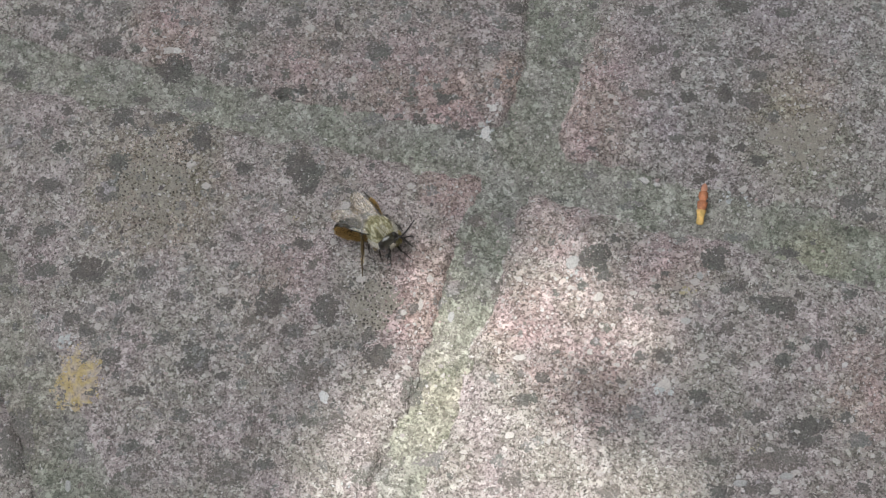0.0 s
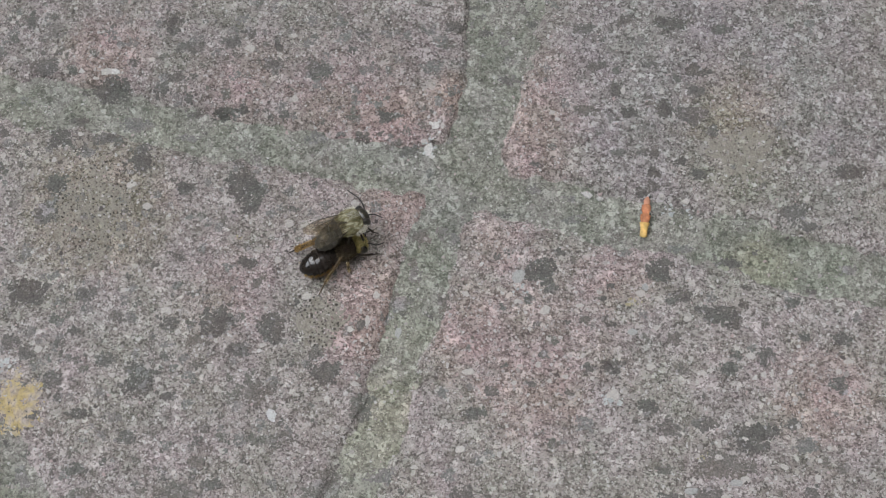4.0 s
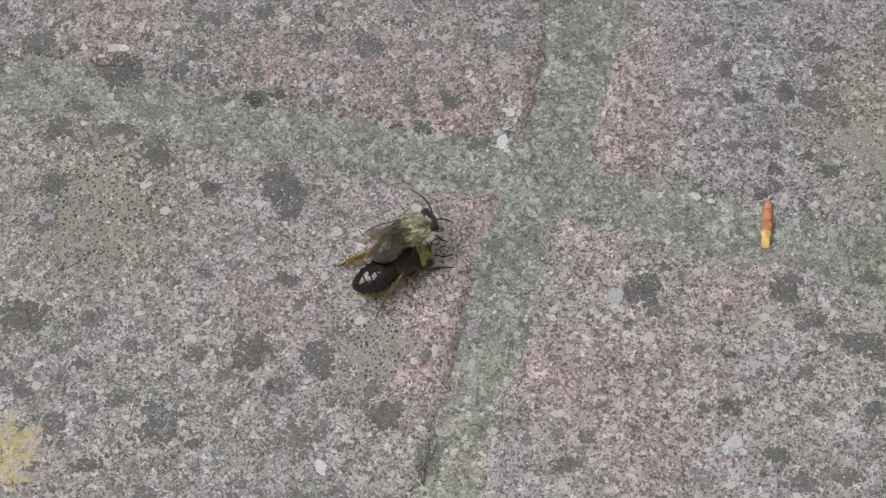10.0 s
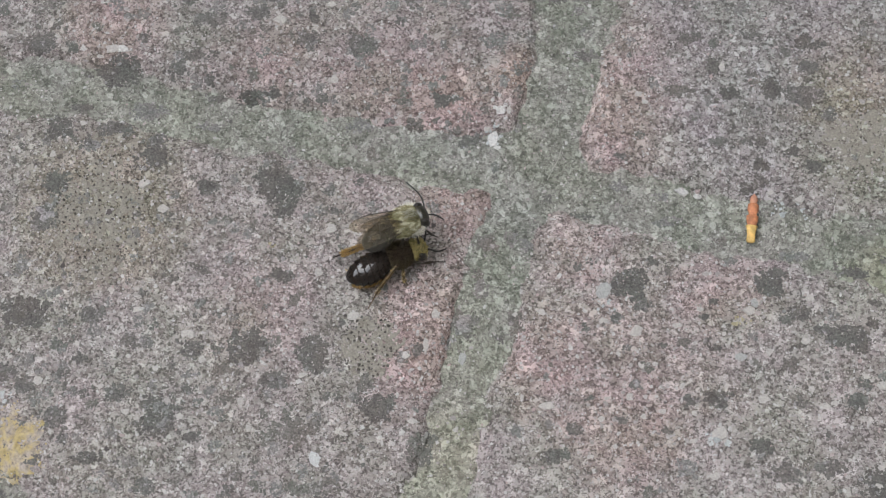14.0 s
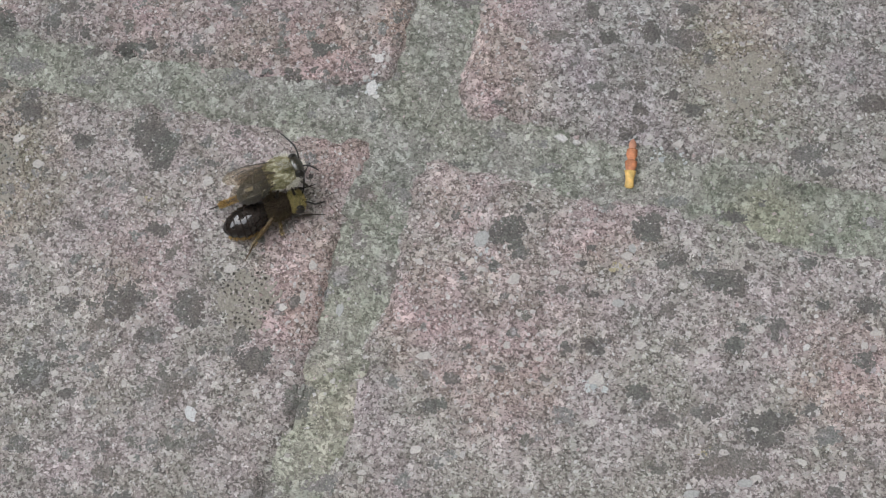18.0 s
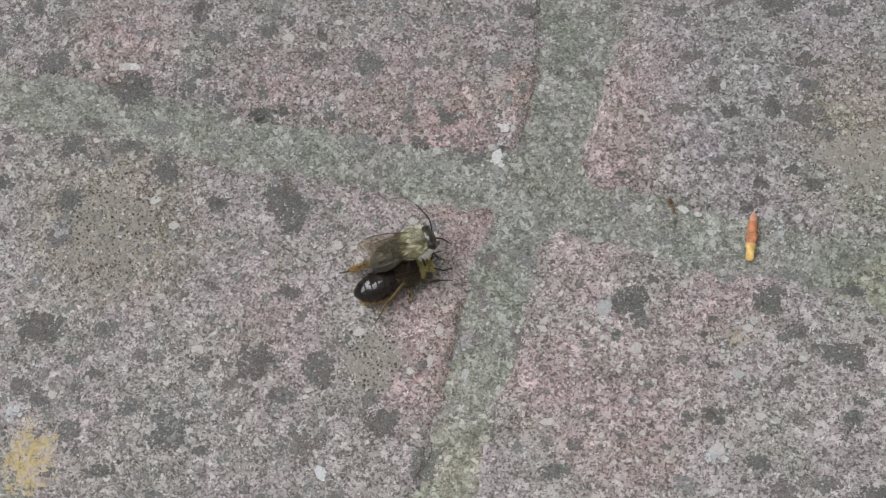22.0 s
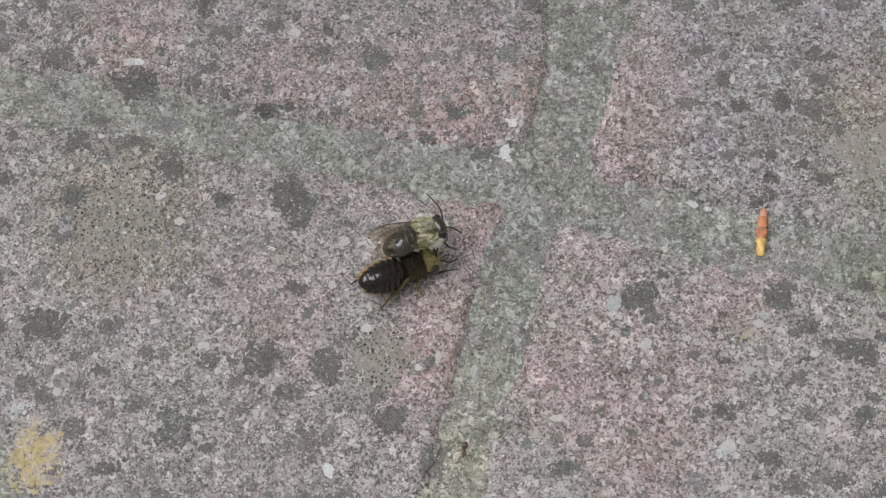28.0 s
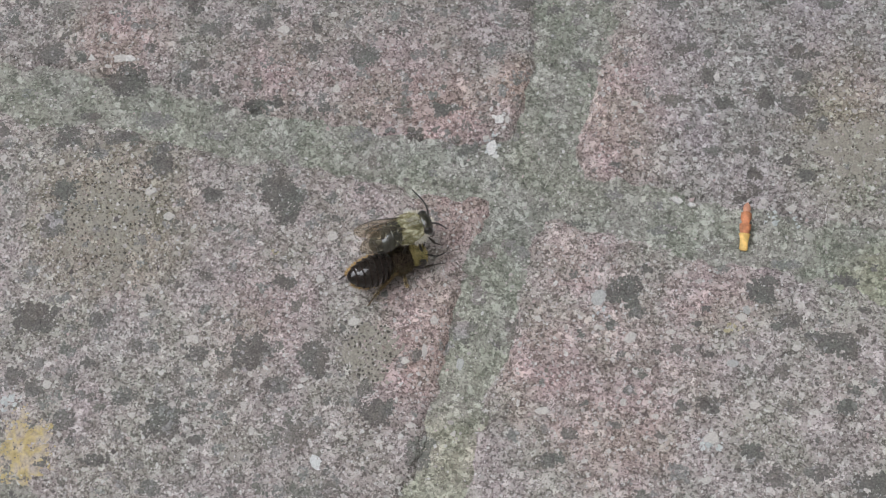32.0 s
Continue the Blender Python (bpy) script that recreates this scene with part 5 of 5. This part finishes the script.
# ---- unseen foliage, added overhead to shade the paving and shape the sun patch ----
def leafy(name, places, material, parent, seed, size=(0.014, 0.026)):
    g = np.random.RandomState(seed)
    verts, faces = [], []
    for p in places:
        l = g.uniform(*size)
        m = Euler((g.randn() * 0.45, g.randn() * 0.45, g.rand() * 6.28)).to_matrix()
        base = len(verts)
        for u, v, w in ((-1, 0, 0), (-0.3, 0.42, 0.05), (0.4, 0.36, 0.05), (1, 0, -0.12), (0.4, -0.36, 0.05), (-0.3, -0.42, 0.05), (0.05, 0, 0)):
            verts.append(tuple(Vector(p) + m @ (Vector((u, v, w)) * l)))
        faces += [(base + 6, base + i, base + (i + 1) % 6) for i in range(6)]
    ob = mesh_object(name, verts, faces, material, parent)
    return tagged(ob, kind="stuff")


LEAF = plain("green_leaf", (0.05, 0.10, 0.025), 0.5, 0.4, 0.05)
BARK = plain("grey_bark", (0.14, 0.11, 0.085), 0.9, 0.35, 0.1)


def shadow_of(p):
    """Where the sun throws a leaf's shade on the paving."""
    return p - SUN_WAY * (p.z / SUN_WAY.z)


# three ellipses that give the sun patch on the paving its outline
def in_gap(q):
    x, y = q.x / MM, q.y / MM
    a = ((x - 5) / 21.5) ** 2 + ((y + 24) / 19.5) ** 2
    b = ((x + 1) / 24) ** 2 + ((y + 56) / 26) ** 2
    c = ((x - 3) / 19) ** 2 + ((y + 39) / 15) ** 2
    return min(a, b, c)


def thin_spot(q):
    """A thinner stretch of foliage, which lets flecks of sun through."""
    return ((q.x / MM - 26) / 56) ** 2 + ((q.y / MM + 60) / 32) ** 2 < 1


def x_side(p):
    """Thinner foliage on the far side of the gap."""
    return shadow_of(p).x > 0.01


def shade_foliage():
    g = np.random.RandomState(88)
    ob = new("shade_branch")
    top = SUN_WAY * (1.0 / SUN_WAY.z)
    tagged(ob, "unseen leafy branch added to shade the paving, with a gap for the sun", "branch")
    bm = bmesh.new()
    base = Vector((-1.5, 0.75, 1.05))
    tube(bm, [tuple(base / MM), tuple((top + Vector((-0.4, 0.3, 0.06))) / MM), tuple((top + Vector((0.25, 0.22, 0.02))) / MM)], [22, 14, 5], 8, 5)
    part("limb", bm, BARK, ob)
    places = []
    while len(places) < 4600:
        p = top + Vector((g.uniform(-0.2, 0.2), g.uniform(-0.19, 0.19), g.uniform(-0.06, 0.09)))
        k = in_gap(shadow_of(p))
        core = k < 1.0 + 0.6 * g.rand()
        q = shadow_of(p)
        few = 0.0 if q.x < 4 * MM else 0.024 if q.y < -30 * MM else 0.012
        if core and g.rand() < few:
            places.append(p)
        elif not core and not (k < 3 and x_side(p) and g.rand() < 0.93) and not (thin_spot(q) and g.rand() < 0.965):
            places.append(p)
    leafy("leaves", places, LEAF, ob, 89)
    bm = bmesh.new()
    tube(bm, [(-900, 300, 60), (-250, 40, 20), (40, 0, 0)], [4, 2.5, 1.2], 6, 4)
    twig = part("twig", bm, BARK, ob, "unseen leafy twig added to swing across the gap and block the sun")
    cloud = [Vector((g.uniform(-0.1, 0.1), g.uniform(-0.11, 0.08), g.uniform(-0.03, 0.03))) for k in range(900)]
    leafy("leaves", cloud, LEAF, twig, 90)
    return ob, twig


branch, twig = shade_foliage()


def motions():
    z0 = 2.5 * MM
    # the female turns once, quickly, then creeps and rocks
    walk(female, [(t, pose(x * MM, y * MM, z0, r, p, h)) for t, x, y, h, r, p in (
        (0, -16.0, -16.1, 3, -86, 0), (2.1, -16.0, -16.1, 3, -86, 0), (2.2, -13.2, -14.9, 34, 0, 0), (2.5, -13.1, -14.9, 37, 0, 0),
        (4.5, -13.1, -15.0, 37, 0, 0), (6, -13.1, -14.9, 37, 0, 0), (9, -13.1, -14.8, 37, 0, 0), (13, -13.0, -14.4, 36, 0, 0),
        (16, -12.9, -14.3, 33, 0, 0), (20, -12.6, -14.4, 33, 0, 0), (24, -12.7, -14.2, 35, 0, 0), (25.5, -12.8, -14.2, 38, 0, 0),
        (27, -13.1, -14.3, 41, 4, -2), (28, -13.0, -14.1, 35, 5, -3), (30, -12.9, -14.0, 34, 5, -3), (32, -12.9, -14.1, 36, 5, -3))])
    walk(male, [(t, pose(x * MM, y * MM, 5.3 * MM, r, p, h)) for t, x, y, h, r, p in (
        (0, -15.1, -16.6, -34, 0, 0), (2.1, -15.1, -16.6, -34, 0, 0), (2.2, -12.7, -11.6, 44, 0, 0), (2.5, -12.7, -11.5, 46, 0, 0),
        (4.5, -12.7, -11.5, 46, 0, 0), (6, -12.8, -11.4, 47, 0, 0), (9, -12.8, -11.2, 47, 0, 0), (11, -12.4, -10.8, 43, 0, 0), (13, -12.8, -10.6, 40, 0, 0),
        (16, -12.6, -10.4, 38, 0, 0), (19, -12.9, -10.8, 40, 0, 0), (20, -13.1, -11.0, 40, 0, 0), (21, -11.8, -10.6, 36, 0, 0),
        (22, -12.2, -10.9, 36, 0, 0), (24, -12.0, -10.5, 33, 0, 0), (25.5, -12.3, -10.4, 38, 0, 0), (27, -12.7, -10.3, 42, 0, 0),
        (28, -12.1, -10.0, 36, 0, 0), (30, -12.1, -10.3, 34, 0, 0), (32, -12.2, -10.2, 36, 0, 0))])
    # the male's wings stand apart until the pair turns, then lie back; the female lifts her abdomen late on
    for s, early, rest, fold in ((1, 3, -5, -15), (-1, 27, 4, 42)):
        at = male_wings[s].location.copy()
        walk(male_wings[s], [(t, pose(*at, roll, tilt, a)) for t, a, roll, tilt in ((0, early, 0, 4), (2.1, early, 0, 4), (2.25, rest, fold, 8), (16, rest, fold, 8), (24, rest - 1, fold, 8), (32, rest, fold, 8))])
    walk(female_body, [(t, pose(b * MM, 0, 0, 0.75 * a, a, 0)) for t, a, b in ((0, 0, 0.5), (2.1, 0, 0.5), (2.25, 0, 0), (25.5, 0, 0), (27.3, 16, 0), (28, 24, 0), (32, 24, 0))])
    walk(male_body, [(t, pose(b * MM, 0, 0, 0, a, 0)) for t, a, b in ((0, -14, 1.3), (2.1, -14, 1.3), (2.25, 0, 0), (25.5, 0, 0.1), (27.3, 9, 0.6), (32, 9, 0.6))])
    # the female's legs reach out sideways until the pair turns, then trail back
    early = pose(-16.0 * MM, -16.1 * MM, z0, -86, 0, 3)
    for key, reach, rest, late in (("rh", (-16.7, -23.5, 0.3), -4, -13), ("rf", (-11.6, -22.2, 0.3), 0, 3), ("lh", (-21.1, -9.4, 2.0), -8, 9), ("rm", (-14.6, -20.5, 0.6), 0, 4)):
        leg_part = female_legs[key]
        at = leg_part.location.copy()
        foot = next(c for c in leg_part.children if c.name.startswith("foot"))
        tip = foot.data.vertices[len(foot.data.vertices) - 1].co
        way = early.inverted() @ (Vector(reach) * MM) - at
        first, trail = tip.rotation_difference(way), Euler((0, 0, radians(rest))).to_quaternion()
        rows = [(0, first), (2.1, first), (2.15, first.slerp(trail, 0.33)), (2.2, first.slerp(trail, 0.67)), (2.25, trail), (26, trail), (27.5, Euler((0, 0, radians(late))).to_quaternion()),
                (32, Euler((0, 0, radians(late))).to_quaternion())]
        walk(leg_part, [(t, Matrix.LocRotScale(at, q, Vector((1, 1, 1)))) for t, q in rows])
    # the ant runs out of the joint, crosses a paver's corner and follows the other joint
    track = ((0, -2, 150), (15, -2, 130), (18.5, 0, 44), (19.4, 3.5, 25), (20.0, 7.2, 19.6), (20.3, 8.7, 18.2), (20.6, 10.3, 14.9), (20.9, 11.6, 12.3), (21.2, 14.4, 9.7),
             (21.6, 17.9, 6.4), (22.1, 18.5, 3.9), (22.7, 20.6, 1.6), (23.0, 20.9, 0.3), (23.3, 19.0, -1.5), (23.6, 17.0, -4.7), (23.8, 15.0, -6.7), (24.2, 9.8, -11.0), (24.5, 5.1, -12.3),
             (25.5, 0.8, -15.5), (26.5, -3.0, -19.4), (27, 0.1, -25.5), (27.3, 0.5, -29.6), (27.6, -0.5, -32.0), (28, -0.4, -35.2), (28.4, -0.3, -38.0),
             (28.8, -2.1, -41.5), (30, -3, -56), (32, -4, -75))
    rows = []
    for k, (t, x, y) in enumerate(track):
        (_, xa, ya), (_, xb, yb) = track[max(k - 1, 0)], track[min(k + 1, len(track) - 1)]
        rows.append((t, pose(x * MM, y * MM, float(surface(x, y)) * MM, 0, 0, math.degrees(math.atan2(yb - ya, xb - xa)) if t > 19 else -90)))
    walk(ant, rows)
    # the added twig swings over the gap to block the sun patch, and stays
    gap = Vector((6 * MM, -40 * MM, 0)) + SUN_WAY * (0.84 / SUN_WAY.z)
    away = gap + Vector((-0.32, 0.1, 0.0))
    walk(twig, [(0, pose(*away, 0, 0, 3)), (2.5, pose(*away, 0, 0, 0)), (4.4, pose(*gap, 0, 0, 0)), (18, pose(*(gap + Vector((0.004, 0, 0))), 0, 0, 1)),
                (32, pose(*gap, 0, 0, 0))])


motions()
